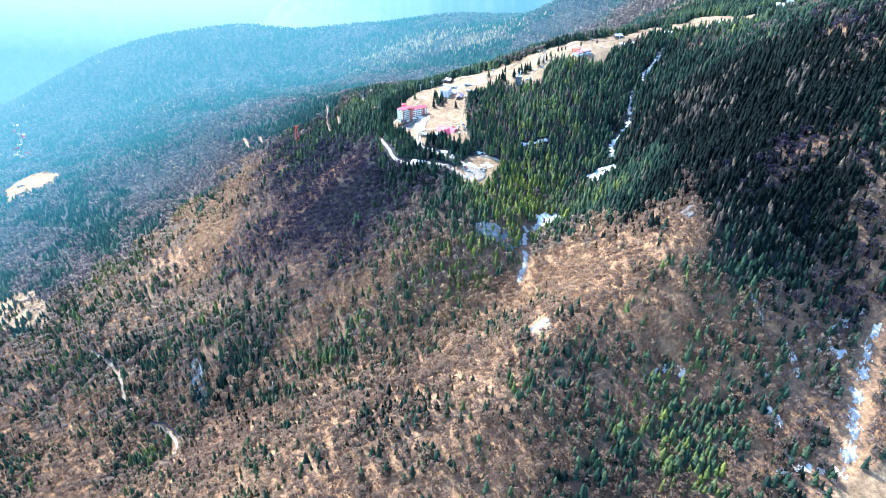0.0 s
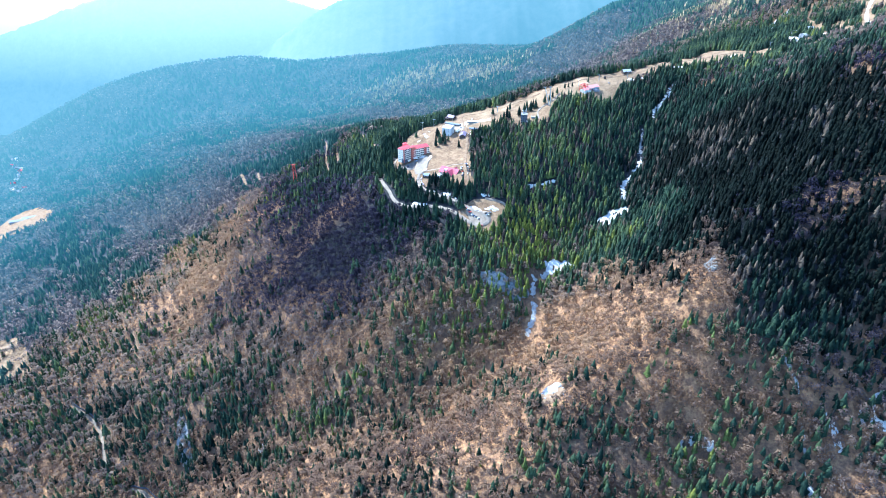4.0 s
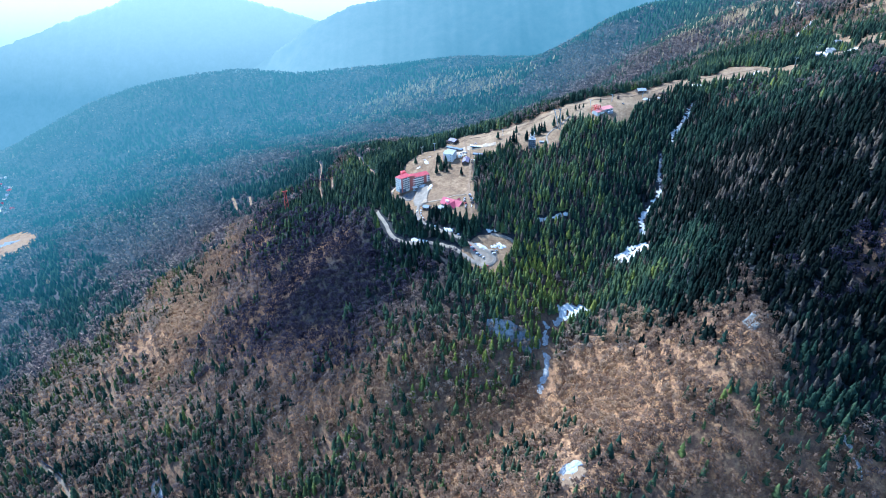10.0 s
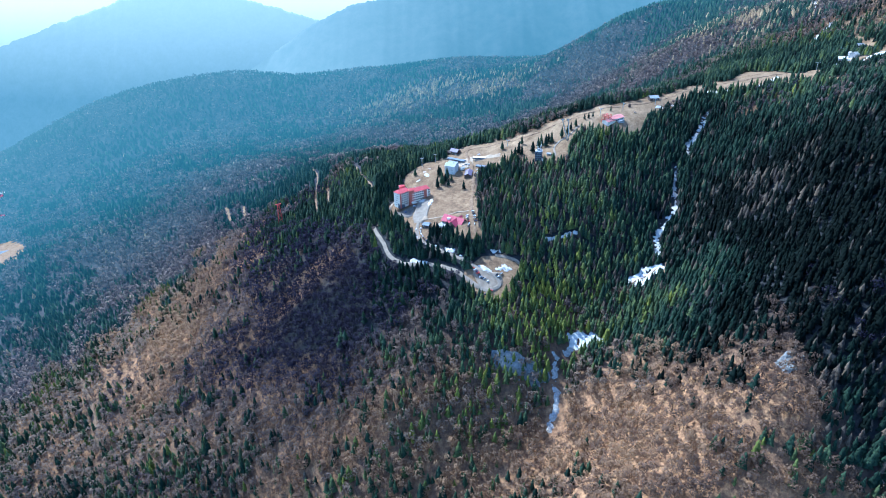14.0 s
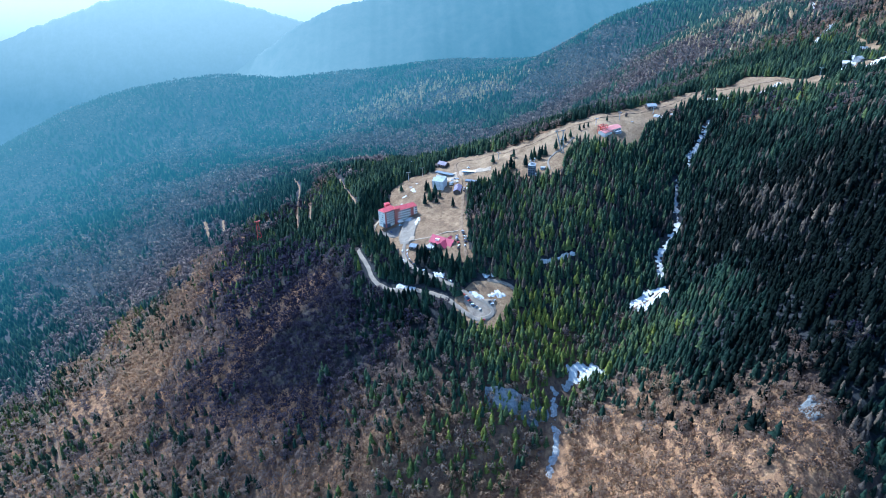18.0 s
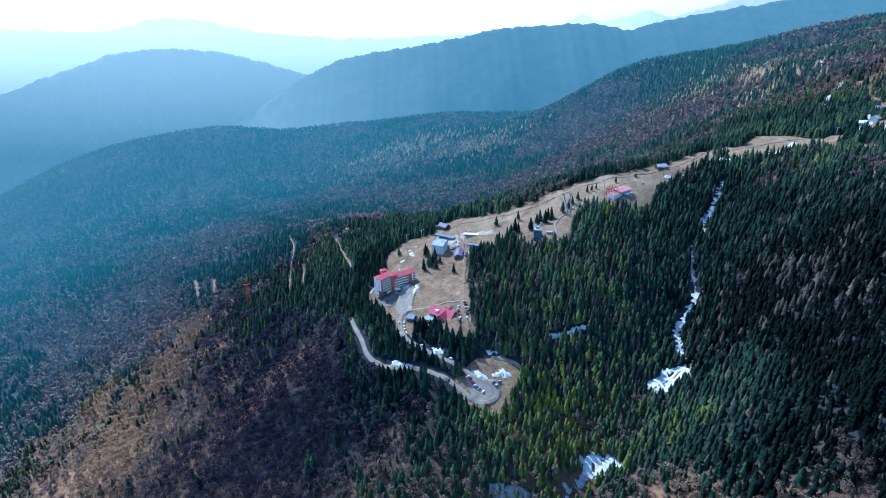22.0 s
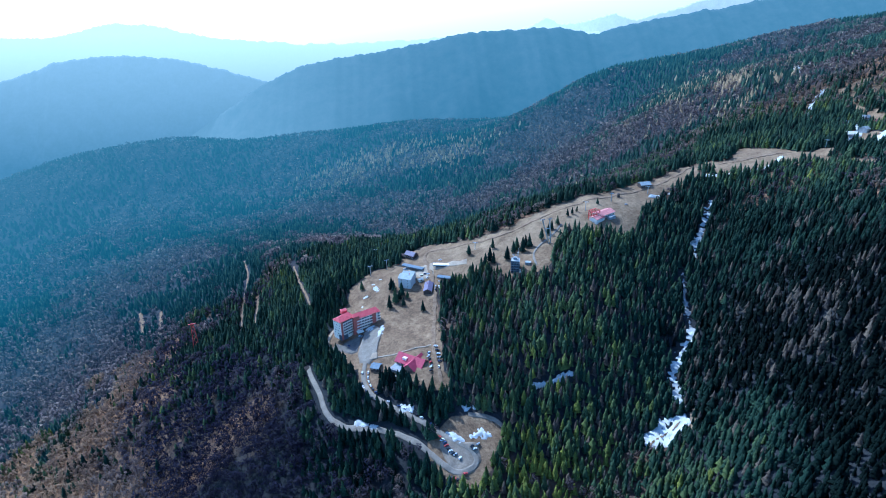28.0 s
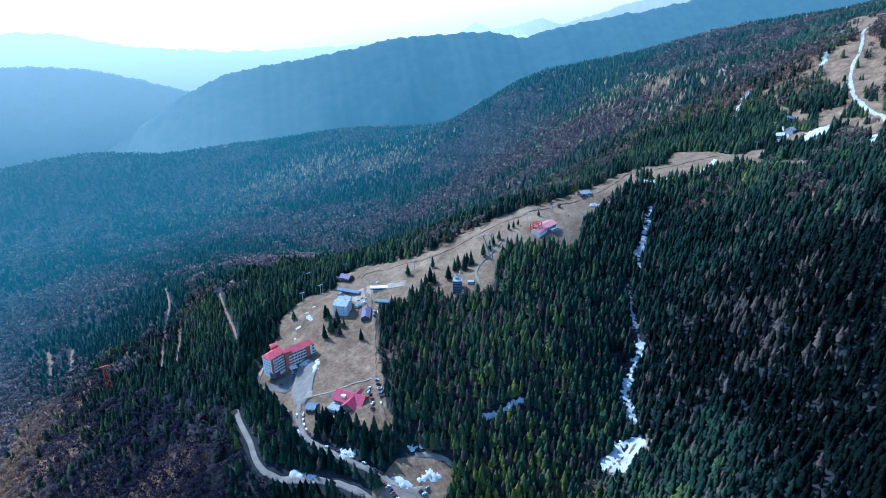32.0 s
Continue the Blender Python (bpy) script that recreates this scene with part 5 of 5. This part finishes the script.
part("turret", prism(bmesh.new(), [(-17, 3), (-11, 6), (-13.5, 11), (-19.5, 8)], 20.0, 25.0), M_RED, hotel, "red roof turret")
part("roof", hip(bmesh.new(), [(-17, 3), (-11, 6), (-13.5, 11), (-19.5, 8)], 25.02, 1.6, 1.5), M_RED, hotel)
part("canopy", prism(bmesh.new(), [(-1, -6.5), (6, -3.5), (8.5, -9), (1.5, -12)], 3.2, 3.7), M_WHITE, hotel, "white entrance canopy")
for px, py in ((7.6, -8.6), (1.9, -11.2), (5.4, -4.6)):
    part("column", rod(bmesh.new(), (px, py, -2), (px, py, 3.2), 0.25), M_CONCRETE, hotel)
part("annex", prism(bmesh.new(), [(-24, -8), (-17, -16), (-10, -11), (-14, -6.6)], -3, 3.6), M_TOWER, hotel, "dark flat-roofed ground-floor annex")
for k in range(7):
    bm = bmesh.new()
    box(bm, -0.25, 0.25, -0.25, 0.25, 0, 1.4)
    shared("chimney", part("vent", bm, M_CONCRETE, hotel).data, hotel, -20 + 6 * k, 4 + 1.5 * k, 22.5 - 0.4 * k)

# ---- restaurant, shed and the upper buildings ----
RZ = low(8, 962, 12)
rest = thing("restaurant", 8, 966, RZ, -35, "timber restaurant with a maroon cross-gabled roof and terrace", "restaurant")
rest.scale = (1.2, 1.2, 1.2)
part("wall", gabled_wall(bmesh.new(), 26, 13, -2, 4.0, 5.0), M_TIMBER, rest)
part("roof", gable(bmesh.new(), 26, 13, 4.0, 5.0, 1.2), M_MAROON, rest)
bm = gabled_wall(bmesh.new(), 20, 11, -2, 3.8, 4.4)
bm.transform(pose(4, -2, 0, 0, 0, 90))
part("wall", bm, M_TIMBER, rest)
bm = gable(bmesh.new(), 20, 11, 3.8, 4.4, 1.1)
bm.transform(pose(4, -2, 0, 0, 0, 90))
part("roof", bm, M_MAROON, rest)
part("dormer", box(bmesh.new(), -7, -3, -5, -1, 5.0, 7.6), M_WHITE, rest, "white dormer")
part("terrace", box(bmesh.new(), -14, 10, -16, -6.4, -2, 0.6), M_CONCRETE, rest, "pale paved terrace")
for k in range(9):
    part("post", rod(bmesh.new(), (-13.5 + 2.8 * k, -15.6, 0.6), (-13.5 + 2.8 * k, -15.6, 1.8), 0.08), M_TIMBER, rest)
part("rail", box(bmesh.new(), -14, 10, -15.7, -15.5, 1.6, 1.8), M_TIMBER, rest)
for k in range(6):
    window(rest, -11 + 4 * k, -6.5, 1.2, 0, WIDE_WINDOW)
for k in range(5):
    tb = thing("picnic_table", 8 - 6 + 3.2 * k, 962 - 12 - 1.6 * k, RZ + 0.6, 20 * k, "weathered timber picnic table on the terrace", "table", "terrace tables")
    part("tabletop", box(bmesh.new(), -0.9, 0.9, -0.4, 0.4, 0.70, 0.76), M_TIMBER, tb)
    for s in (-1, 1):
        part("bench", box(bmesh.new(), -0.9, 0.9, s * 0.75 - 0.15, s * 0.75 + 0.15, 0.42, 0.47), M_TIMBER, tb)
        part("leg", box(bmesh.new(), s * 0.7 - 0.05, s * 0.7 + 0.05, -0.8, 0.8, 0, 0.70), M_TIMBER, tb)

house("shed", -31, 970.5, -20, 9, 10, 3.2, 1.6, M_DARKWOOD, M_BLUEROOF, "small shed with a blue-grey sheet roof beside the road", "shed", 1, 2, False)
house("lift_office", 5, 1110, -25, 17, 15, 12.0, 3.2, M_PALEBLUE, M_GREYROOF, "pale blue four-storey lift building with a grey roof", "building", 3, 2)
house("annex_building", 8, 1124, -20, 15, 9, 9.0, 2.2, M_PALEBLUE, M_GREYROOF, "lower pale blue annex with a grey sheet roof", "building", 2, 3, False)
house("lodge", 31.5, 1093, 82, 24, 10, 4.5, 2.6, M_DARKWOOD, M_PURPLE, "low dark timber lodge with a purple-grey roof", "lodge", 1, 6)
house("chalet", 12, 1186, -40, 15, 11, 5.0, 3.6, M_DARKWOOD, M_PURPLE, "dark timber chalet by the forest edge", "chalet", 2, 4)
house("chalet", 2, 1192, -40, 8, 7, 3.2, 2.2, M_DARKWOOD, M_DARKWOOD, "small dark timber chalet by the forest edge", "chalet", 1, 2)
house("kiosk", 48, 1092, 15, 6, 5, 2.8, 1.0, M_WHITE, M_WHITE, "small white kiosk beside the track", "kiosk", 1, 1, False)
house("kiosk", 56, 1092, 15, 7, 6, 2.8, 1.6, M_TIMBER, M_MAROON, "small timber kiosk with a reddish roof", "kiosk", 1, 2, False)
house("kiosk", 22, 1116, 30, 6, 5, 2.8, 1.2, M_WHITE, M_GREYROOF, "small white cabin among the lift buildings", "kiosk", 1, 1, False)
house("hut", 344, 1212, 8, 15, 11, 3.6, 3.0, M_DARKWOOD, M_GREYROOF, "timber mountain hut with a pale grey roof", "hut", 1, 4)
house("cottage", -172, 1452, 20, 14, 10, 4.5, 3.4, M_WHITE, M_GREYROOF, "white forest cottage with a grey roof", "house", 1, 3)
house("cabin", -114, 1008, 30, 7, 6, 3.0, 2.0, M_TIMBER, M_DARKWOOD, "small timber cabin among the spruces", "cabin", 1, 2, False)
for px, py, yaw, w, d, roof in ((700, 1268, 20, 22, 12, M_GREYROOF), (672, 1262, -10, 14, 10, M_WHITE), (728, 1290, 40, 16, 10, M_MAROON), (735, 1322, 0, 12, 9, M_GREYROOF), (706, 1325, 15, 10, 8, M_DARKWOOD)):
    house("mountain_house", px, py, yaw, w, d, 6, 3.2, M_CONCRETE, roof, "grey mountain house on the upper slope", "house", 2, 4, True, "upper slope houses")
for px, py, yaw, w in ((-1222, 1590, 25, 46), (-1200, 1608, 25, 40)):
    house("sawmill_shed", px, py, yaw, w, 13, 5, 2.5, M_PALEBLUE, M_BLUEROOF, "long pale shed in the valley yard", "shed", 1, 8, False, "valley yard sheds")
rng = np.random.RandomState(3)
for k in range(13):
    house("valley_house", -1490 - 22 * k + rng.uniform(-15, 15), 1960 + 32 * k + rng.uniform(-35, 35), rng.uniform(0, 90), rng.uniform(12, 22), 11, 6, 4, M_WHITE, (M_GREYROOF, M_MAROON, M_WHITE)[k % 3],
          "white village house in the valley woods", "house", 2, 3, True, "valley village")
for k in range(26):
    house("valley_house", -428 + rng.normal(0, 140), 3686 + rng.normal(0, 90), rng.uniform(0, 90), rng.uniform(14, 26), 12, 7, 4, M_WHITE, (M_GREYROOF, M_WHITE)[k % 2],
          "pale house of the far town", "house", 1, 2, False, "far town")


def lift_station(x, y, yaw, length, wide, roof, label):
    """A chairlift terminal: long rounded hood on posts over a dark machine and a platform."""
    ob = thing("lift_station", x, y, low(x, y, 10), yaw, label, "lift station", "chairlift stations")
    bm = bmesh.new()
    n, arc = 9, []
    for k in range(n):
        a = math.pi * k / (n - 1)
        arc.append((wide / 2 * math.cos(a), 5.2 + 1.3 * math.sin(a)))
    rows = [[bm.verts.new((s * length / 2, py, pz)) for py, pz in arc] for s in (-1, 1)]
    for k in range(n - 1):
        bm.faces.new((rows[0][k], rows[0][k + 1], rows[1][k + 1], rows[1][k]))
    for r in rows:
        bm.faces.new(r)
    bm.faces.new((rows[0][0], rows[1][0], rows[1][-1], rows[0][-1]))
    part("hood", bm, roof, ob)
    part("machine", box(bmesh.new(), -length * 0.42, length * 0.42, -wide * 0.3, wide * 0.3, 3.4, 5.15), M_TOWER, ob, "dark drive machinery")
    part("side_panel", box(bmesh.new(), -length / 2, length / 2, -wide / 2 - 0.1, -wide / 2 + 0.1, 4.0, 5.2), M_TOWER, ob)
    part("side_panel", box(bmesh.new(), -length / 2, length / 2, wide / 2 - 0.1, wide / 2 + 0.1, 4.0, 5.2), M_TOWER, ob)
    part("platform", box(bmesh.new(), -length * 0.45, length * 0.5, -wide * 0.6, wide * 0.6, -1.5, 0.5), M_CONCRETE, ob)
    part("bullwheel", rod(bmesh.new(), (length * 0.3, 0, 3.0), (length * 0.3, 0, 3.3), wide * 0.38, 16), M_STEEL, ob)
    for s in (-0.35, 0.0, 0.35):
        part("post", rod(bmesh.new(), (length * s, 0, -1.5), (length * s, 0, 3.4), 0.45), M_STEEL, ob)
    part("cabin", box(bmesh.new(), length * 0.2, length * 0.42, wide * 0.62, wide * 0.95, -1.0, 3.0), M_WHITE, ob, "white control cabin")
    return ob


lift_station(14, 1150, -33, 32, 7.5, M_BLUEROOF, "chairlift station with a long blue-grey hood")
lift_station(52, 1135, -10, 24, 7.5, M_WHITE, "chairlift station with a long white hood")
lift_station(57, 1106, -22, 27, 7.5, M_BLUEROOF, "chairlift station with a blue-grey hood beside the trees")

# ---- tower, cable-car station, pylons ----
TZ = low(136, 1070, 7)
tower = thing("radio_tower", 136, 1070, TZ, -15, "square grey tower block carrying dishes and aerials", "tower")
part("wall", box(bmesh.new(), -5.0, 5.0, -5.0, 5.0, -2, 15.5), M_TOWER, tower)
part("parapet", box(bmesh.new(), -5.3, 5.3, -5.3, 5.3, 15.52, 16.2), M_CONCRETE, tower)
for k in range(4):
    part("ledge", box(bmesh.new(), -5.12, 5.12, -5.12, 5.12, 3.2 + 3.4 * k, 3.45 + 3.4 * k), M_CONCRETE, tower, "pale floor band")
    for s in (-3, 0, 3):
        shared("window", WINDOW[0], tower, s, -5.02, 1.4 + 3.4 * k)
for px, py, h in ((-3, 2, 9), (3, 3, 13), (0, -2, 6), (4, -4, 5), (-4.4, -4.2, 4), (1.8, 4.2, 8), (-1.5, 4.0, 5)):
    part("aerial", rod(bmesh.new(), (px, py, 16.2), (px, py, 16.2 + h), 0.16), M_STEEL, tower)
part("plant_room", box(bmesh.new(), -2.4, 1.6, -0.8, 3.2, 16.2, 18.8), M_CONCRETE, tower, "pale rooftop plant room")
for px, py, pz, r in ((5.6, -3, 4, 1.6), (6.5, -6, 2.2, 1.4), (3, 3, 24, 1.0), (-3, 2, 21, 0.9), (1.8, 4.2, 20.5, 0.8)):
    bm = bmesh.new()
    bmesh.ops.create_uvsphere(bm, u_segments=12, v_segments=6, radius=r)
    bm.transform(Matrix.Translation((px, py, pz)) @ Matrix.Diagonal((1, 0.45, 1, 1)))
    part("dish", bm, M_WHITE, tower, "white dish")
house("equipment_hut", 152, 1073, -20, 6, 4, 2.6, 0.5, M_CONCRETE, M_GREYROOF, "small grey equipment hut beside the tower", "hut", 1, 1, False)

SZ = low(262, 1136, 12)
st = thing("cable_car_station", 262, 1136, SZ, 35, "mountain cable-car station with a faded red roof", "station")
part("wall", gabled_wall(bmesh.new(), 26, 15, -4, 6, 2.6), M_WHITE, st)
part("roof", gable(bmesh.new(), 26, 15, 6, 2.6, 1.0), M_PINK, st, "faded red sheet roof")
bm = gabled_wall(bmesh.new(), 16, 12, -5, 4, 2.0)
bm.transform(Matrix.Translation((-17, -3, 0)))
part("wall", bm, M_WHITE, st)
part("roof", gable(bmesh.new(), 16, 12, 4, 2.0, 0.8, 0.3, -17, -3), M_PINK, st)
for k in range(5):
    window(st, -10 + 5 * k, -7.52, 2.2, 0, WIDE_WINDOW)
part("annex", box(bmesh.new(), -4, 8, -13, -7.6, -3, 3), M_CONCRETE, st)
frame_ob = thing("cable_car_gantry", 247, 1128, low(247, 1128, 8), 35, "red steel gantry of the cable-car landing", "gantry")
for px in (-6, 0, 6):
    for py in (-4, 4):
        part("leg", rod(bmesh.new(), (px, py, -3), (px, py, 13), 0.45), M_REDSTEEL, frame_ob)
for py in (-4, 4):
    for pz in (5, 9, 13):
        part("beam", rod(bmesh.new(), (-6, py, pz), (6, py, pz), 0.4), M_REDSTEEL, frame_ob)
    for a, b in ((-6, 0), (0, 6)):
        part("brace", rod(bmesh.new(), (a, py, 5), (b, py, 13), 0.25), M_REDSTEEL, frame_ob)
for px in (-6, 0, 6):
    part("beam", rod(bmesh.new(), (px, -4, 13), (px, 4, 13), 0.4), M_REDSTEEL, frame_ob)


def lattice_mast(x, y, h, foot, label):
    ob = thing("lattice_mast", x, y, float(height(x, y)) - 0.5, 20, label, "pylon", "cable-car pylons")
    for sx, sy in ((-1, -1), (1, -1), (1, 1), (-1, 1)):
        part("leg", rod(bmesh.new(), (sx * foot, sy * foot, 0), (sx * foot * 0.35, sy * foot * 0.35, h), 0.4), M_REDSTEEL, ob)
    for k in range(5):
        z0, z1 = h * k / 5, h * (k + 1) / 5
        f0, f1 = foot * (1 - 0.65 * k / 5), foot * (1 - 0.65 * (k + 1) / 5)
        for (ax, ay), (bx, by) in (((-1, -1), (1, -1)), ((1, -1), (1, 1)), ((1, 1), (-1, 1)), ((-1, 1), (-1, -1))):
            part("brace", rod(bmesh.new(), (ax * f0, ay * f0, z0), (bx * f1, by * f1, z1), 0.22, 4), M_REDSTEEL, ob)
    part("crossarm", box(bmesh.new(), -5, 5, -0.6, 0.6, h, h + 1.2), M_REDSTEEL, ob)
    return ob


lattice_mast(-308, 1197, 44, 4.2, "tall red lattice cable-car pylon above the woods")
VZ = float(height(184, 1099)) - 1
vp = thing("cable_pylon", 184, 1099, VZ, 10, "pale steel cable pylon with splayed legs", "pylon")
for x0, x1 in ((-1.0, -11.0), (1.0, -1.5)):
    part("leg", rod(bmesh.new(), (x0, 0, 0), (x1, 0, 33), 0.75, 8), M_STEEL, vp)
    part("crossarm", rod(bmesh.new(), (x1 - 2.6, 0, 33), (x1 + 2.6, 0, 33.6), 0.5), M_STEEL, vp)
    for k in (-2.2, 0.0, 2.2):
        part("sheave", box(bmesh.new(), x1 + k - 0.25, x1 + k + 0.25, -1.6, 1.6, 33.7, 34.3), M_TOWER, vp)
part("tie", rod(bmesh.new(), (-7.6, 0, 21), (-0.5, 0, 21), 0.3), M_STEEL, vp)


def lift_pylon(x, y, h, yaw):
    ob = thing("lift_pylon", x, y, float(height(x, y)) - 0.5, yaw, "grey steel chairlift pylon with a crossarm", "pylon", "chairlift pylons")
    part("pole", rod(bmesh.new(), (0, 0, 0), (0, 0, h), 0.45, 8), M_STEEL, ob)
    part("crossarm", box(bmesh.new(), -3.2, 3.2, -0.3, 0.3, h, h + 0.5), M_STEEL, ob)
    for s in (-3, 3):
        part("sheave_train", box(bmesh.new(), s - 0.25, s + 0.25, -1.8, 1.8, h + 0.5, h + 0.9), M_TOWER, ob)
    return ob


for px, py, h, yaw in ((-44, 1157, 15, 20), (-22, 1169, 14, 20), (-40, 1240, 14, 20), (242, 1149, 12, -30), (284, 1173, 12, -40), (342, 1193, 10, -40), (620, 1240, 12, -50), (700, 1310, 12, -50), (96, 1142, 10, -30)):
    lift_pylon(px, py, h, yaw)
post = thing("ticket_booth", 297, 1183, float(height(297, 1183)), 0, "small dark timber booth on the ridge", "booth")
part("wall", box(bmesh.new(), -1.6, 1.6, -1.6, 1.6, -0.5, 4.2), M_DARKWOOD, post)
part("roof", hip(bmesh.new(), [(-1.6, -1.6), (1.6, -1.6), (1.6, 1.6), (-1.6, 1.6)], 4.22, 1.2, 1.2), M_DARKWOOD, post)

# ---- cars ----
def car(paint, colour, tall_body):
    m = speckled(paint + "_car_paint", tuple(0.9 * c for c in colour), tuple(min(1, 1.1 * c) for c in colour), 0.6, 0.3, spec=0.6)
    ob = thing("car", 0, 0, -500, 0, "parked %s car on the gravel roadside" % paint.replace("_", " "), "car", "parked cars")
    bm = box(bmesh.new(), -2.15, 2.15, -0.88, 0.88, 0.32, 0.92)
    bmesh.ops.bevel(bm, geom=bm.edges[:], offset=0.12, segments=1, affect="EDGES")
    part("body", bm, m, ob)
    top = 1.65 if tall_body else 1.42
    bm = bmesh.new()
    lo = [bm.verts.new(p) for p in ((-1.9, -0.8, 0.9), (1.1, -0.8, 0.9), (1.1, 0.8, 0.9), (-1.9, 0.8, 0.9))]
    hi = [bm.verts.new(p) for p in ((-1.5, -0.65, top), (0.4, -0.65, top), (0.4, 0.65, top), (-1.5, 0.65, top))]
    for i in range(4):
        bm.faces.new((lo[i], lo[(i + 1) % 4], hi[(i + 1) % 4], hi[i]))
    bm.faces.new(hi)
    part("glasshouse", bm, M_GLASS, ob, "dark tinted windows")
    part("roof", box(bmesh.new(), -1.5, 0.4, -0.66, 0.66, top + 0.004, top + 0.06), m, ob)
    for sx in (-1.3, 1.35):
        for sy in (-0.82, 0.82):
            part("wheel", rod(bmesh.new(), (sx, sy - 0.1, 0.32), (sx, sy + 0.1, 0.32), 0.32, 10), M_TYRE, ob)
    for sy in (-0.6, 0.6):
        part("headlight", box(bmesh.new(), 2.1, 2.17, sy - 0.18, sy + 0.18, 0.62, 0.76), M_LAMP, ob)
    return ob


CARS = [car(p, c, k % 2) for k, (p, c) in enumerate(PAINTS)]
LOT = [(30, 871, 20), (33, 868, 25), (35, 865, 25), (36.5, 862.5, 28), (38, 860, 28), (39.5, 857.5, 30), (41.5, 855, 32), (44, 853.5, 35), (48, 850, 60), (60, 861, 20), (66, 864, 40), (62.5, 859, 20),
       (51, 835.5, 10), (38.5, 834, 75), (41.5, 832.5, 80), (44, 831, 80), (46.5, 830.5, 85)]
ROADSIDE = [(-46, 968, 85), (-39.5, 966, 80), (-39.5, 959, 85), (-38.5, 953, 100), (-36, 945, 110), (-33.5, 940, 125), (-30, 935, 135), (-45.5, 954, 95), (-44, 948, 105), (-41, 940, 115), (-38, 935, 125),
            (-34.5, 930, 135), (-30.5, 925, 138), (-17, 919.5, 140), (-7, 912, 140), (-1, 907, 140), (5, 901.5, 142), (10, 897.5, 142), (15, 893, 142), (24, 885.5, 142), (29, 881.5, 142)]
YARD = [(33.8, 979, 0), (35, 973, 5), (36, 967, 0), (36.8, 962, 0), (37, 957, 5), (35.6, 949, 90), (26, 972, 50), (25.4, 967, 55), (26.4, 962, 50), (27.2, 957, 50), (27.6, 951, 60), (27, 945, 40)]
UPPER = [(29, 1130, 20), (33, 1126, 25), (31, 1120, 110), (24, 1128, 20), (40, 1088, 85), (41, 1096, 85), (-14, 1112, 60), (300, 1160, 30), (-52, 1030, 60), (-49, 1028, 60), (-64, 1018, 120), (50, 1148, 15)]
rng = np.random.RandomState(12)
used = set()
for px, py, yaw in LOT + ROADSIDE + YARD + UPPER:
    k = int(rng.choice(5, p=(0.36, 0.26, 0.2, 0.13, 0.05))) if (px, py) != (30, 871) else 4
    z = float(height(px, py)) + 0.72
    m = pose(px, py, z, 0, 0, yaw + rng.uniform(-4, 4) + (180 if rng.uniform() < 0.3 else 0))
    if k in used:
        copy_thing(CARS[k], m)
    else:
        CARS[k].matrix_basis = m
        used.add(k)

# ---- single trees ----
SOLO_TINT = (0.12, 0.30, 0.21, 0.55, 0.42)


def solo_meshes(seed):
    sv, sf = spruce_shape(100 + seed, 8, 6, 0.21)
    me = bpy.data.meshes.new("crown")
    me.from_pydata([tuple(v) for v in sv], [], [tuple(f) for f in sf])
    me.attributes.new("tint", "FLOAT", "POINT").data.foreach_set("value", np.full(len(sv), SOLO_TINT[seed % 5], np.float32))
    me.materials.append(M_SPRUCE)
    bm = rod(bmesh.new(), (0, 0, -0.03), (0, 0, 0.55), 0.011, 5)
    tr = bpy.data.meshes.new("trunk")
    bm.to_mesh(tr)
    bm.free()
    tr.materials.append(M_BARK)
    return me, tr


SOLO = [solo_meshes(s) for s in range(5)]


def solo_spruce(x, y, h, k, turn, fat, label, group):
    ob = thing("spruce_tree", x, y, float(height(x, y)), turn, label, "tree", group)
    ob.scale = (h * fat, h * fat, h)
    for name, me in zip(("crown", "trunk"), SOLO[k % 5]):
        new(name, me).parent = ob
    return ob


MEADOW_TREES = [(-15, 1108, 15), (-12, 1104, 13), (-17, 1072, 16), (-10, 1080, 18), (-2, 1089, 17), (-5, 1084, 12), (0, 1070, 10), (23, 1051, 12), (-54, 1125, 11), (117, 1127, 13), (130, 1093, 15), (160, 1106, 16),
                (151, 1102, 17), (145, 1111, 15), (87, 1135, 12), (110, 1103, 18), (104, 1100, 15), (114, 1098, 13), (98, 1094, 17), (176, 1110, 14), (156, 1110, 13), (-20, 948, 12), (-14, 944, 13), (-6, 940, 12),
                (2, 938, 11), (-26, 955, 10), (186, 1118, 12), (192, 1124, 11), (200, 1128, 10), (140, 1106, 14), (222, 1140, 8), (231, 1150, 7), (215, 1137, 9), (5, 1083, 9), (262, 1163, 8), (-3, 950, 9)]
rng = np.random.RandomState(8)
for k, (px, py, h) in enumerate(MEADOW_TREES):
    solo_spruce(px, py, h * 1.25, k, rng.uniform(0, 360), rng.uniform(0.95, 1.3), "single dark spruce standing on the dry grass", "meadow spruces")
pick = rng.permutation(len(STAND_X))
one, rest_of = pick[:290], pick[290:]
for k in one:
    own = float(spruce_tone(STAND_X[k], STAND_Y[k])) + rng.normal(0, 0.1)
    solo_spruce(STAND_X[k], STAND_Y[k], rng.uniform(8, 17), int(np.argmin(np.abs(np.array(SOLO_TINT) - own))), rng.uniform(0, 360), rng.uniform(0.95, 1.25), "tall dark green spruce beside the hotel road", "spruces round the hotel")
n = len(rest_of)
if n:
    plant("spruce_forest", SPRUCE, STAND_X[rest_of], STAND_Y[rest_of], tall(rng, n, 8, 20), rng.uniform(0.8, 1.2, n), tone(rng, spruce_tone(STAND_X[rest_of], STAND_Y[rest_of])), M_SPRUCE, "dark green spruce stand round the hotel road")
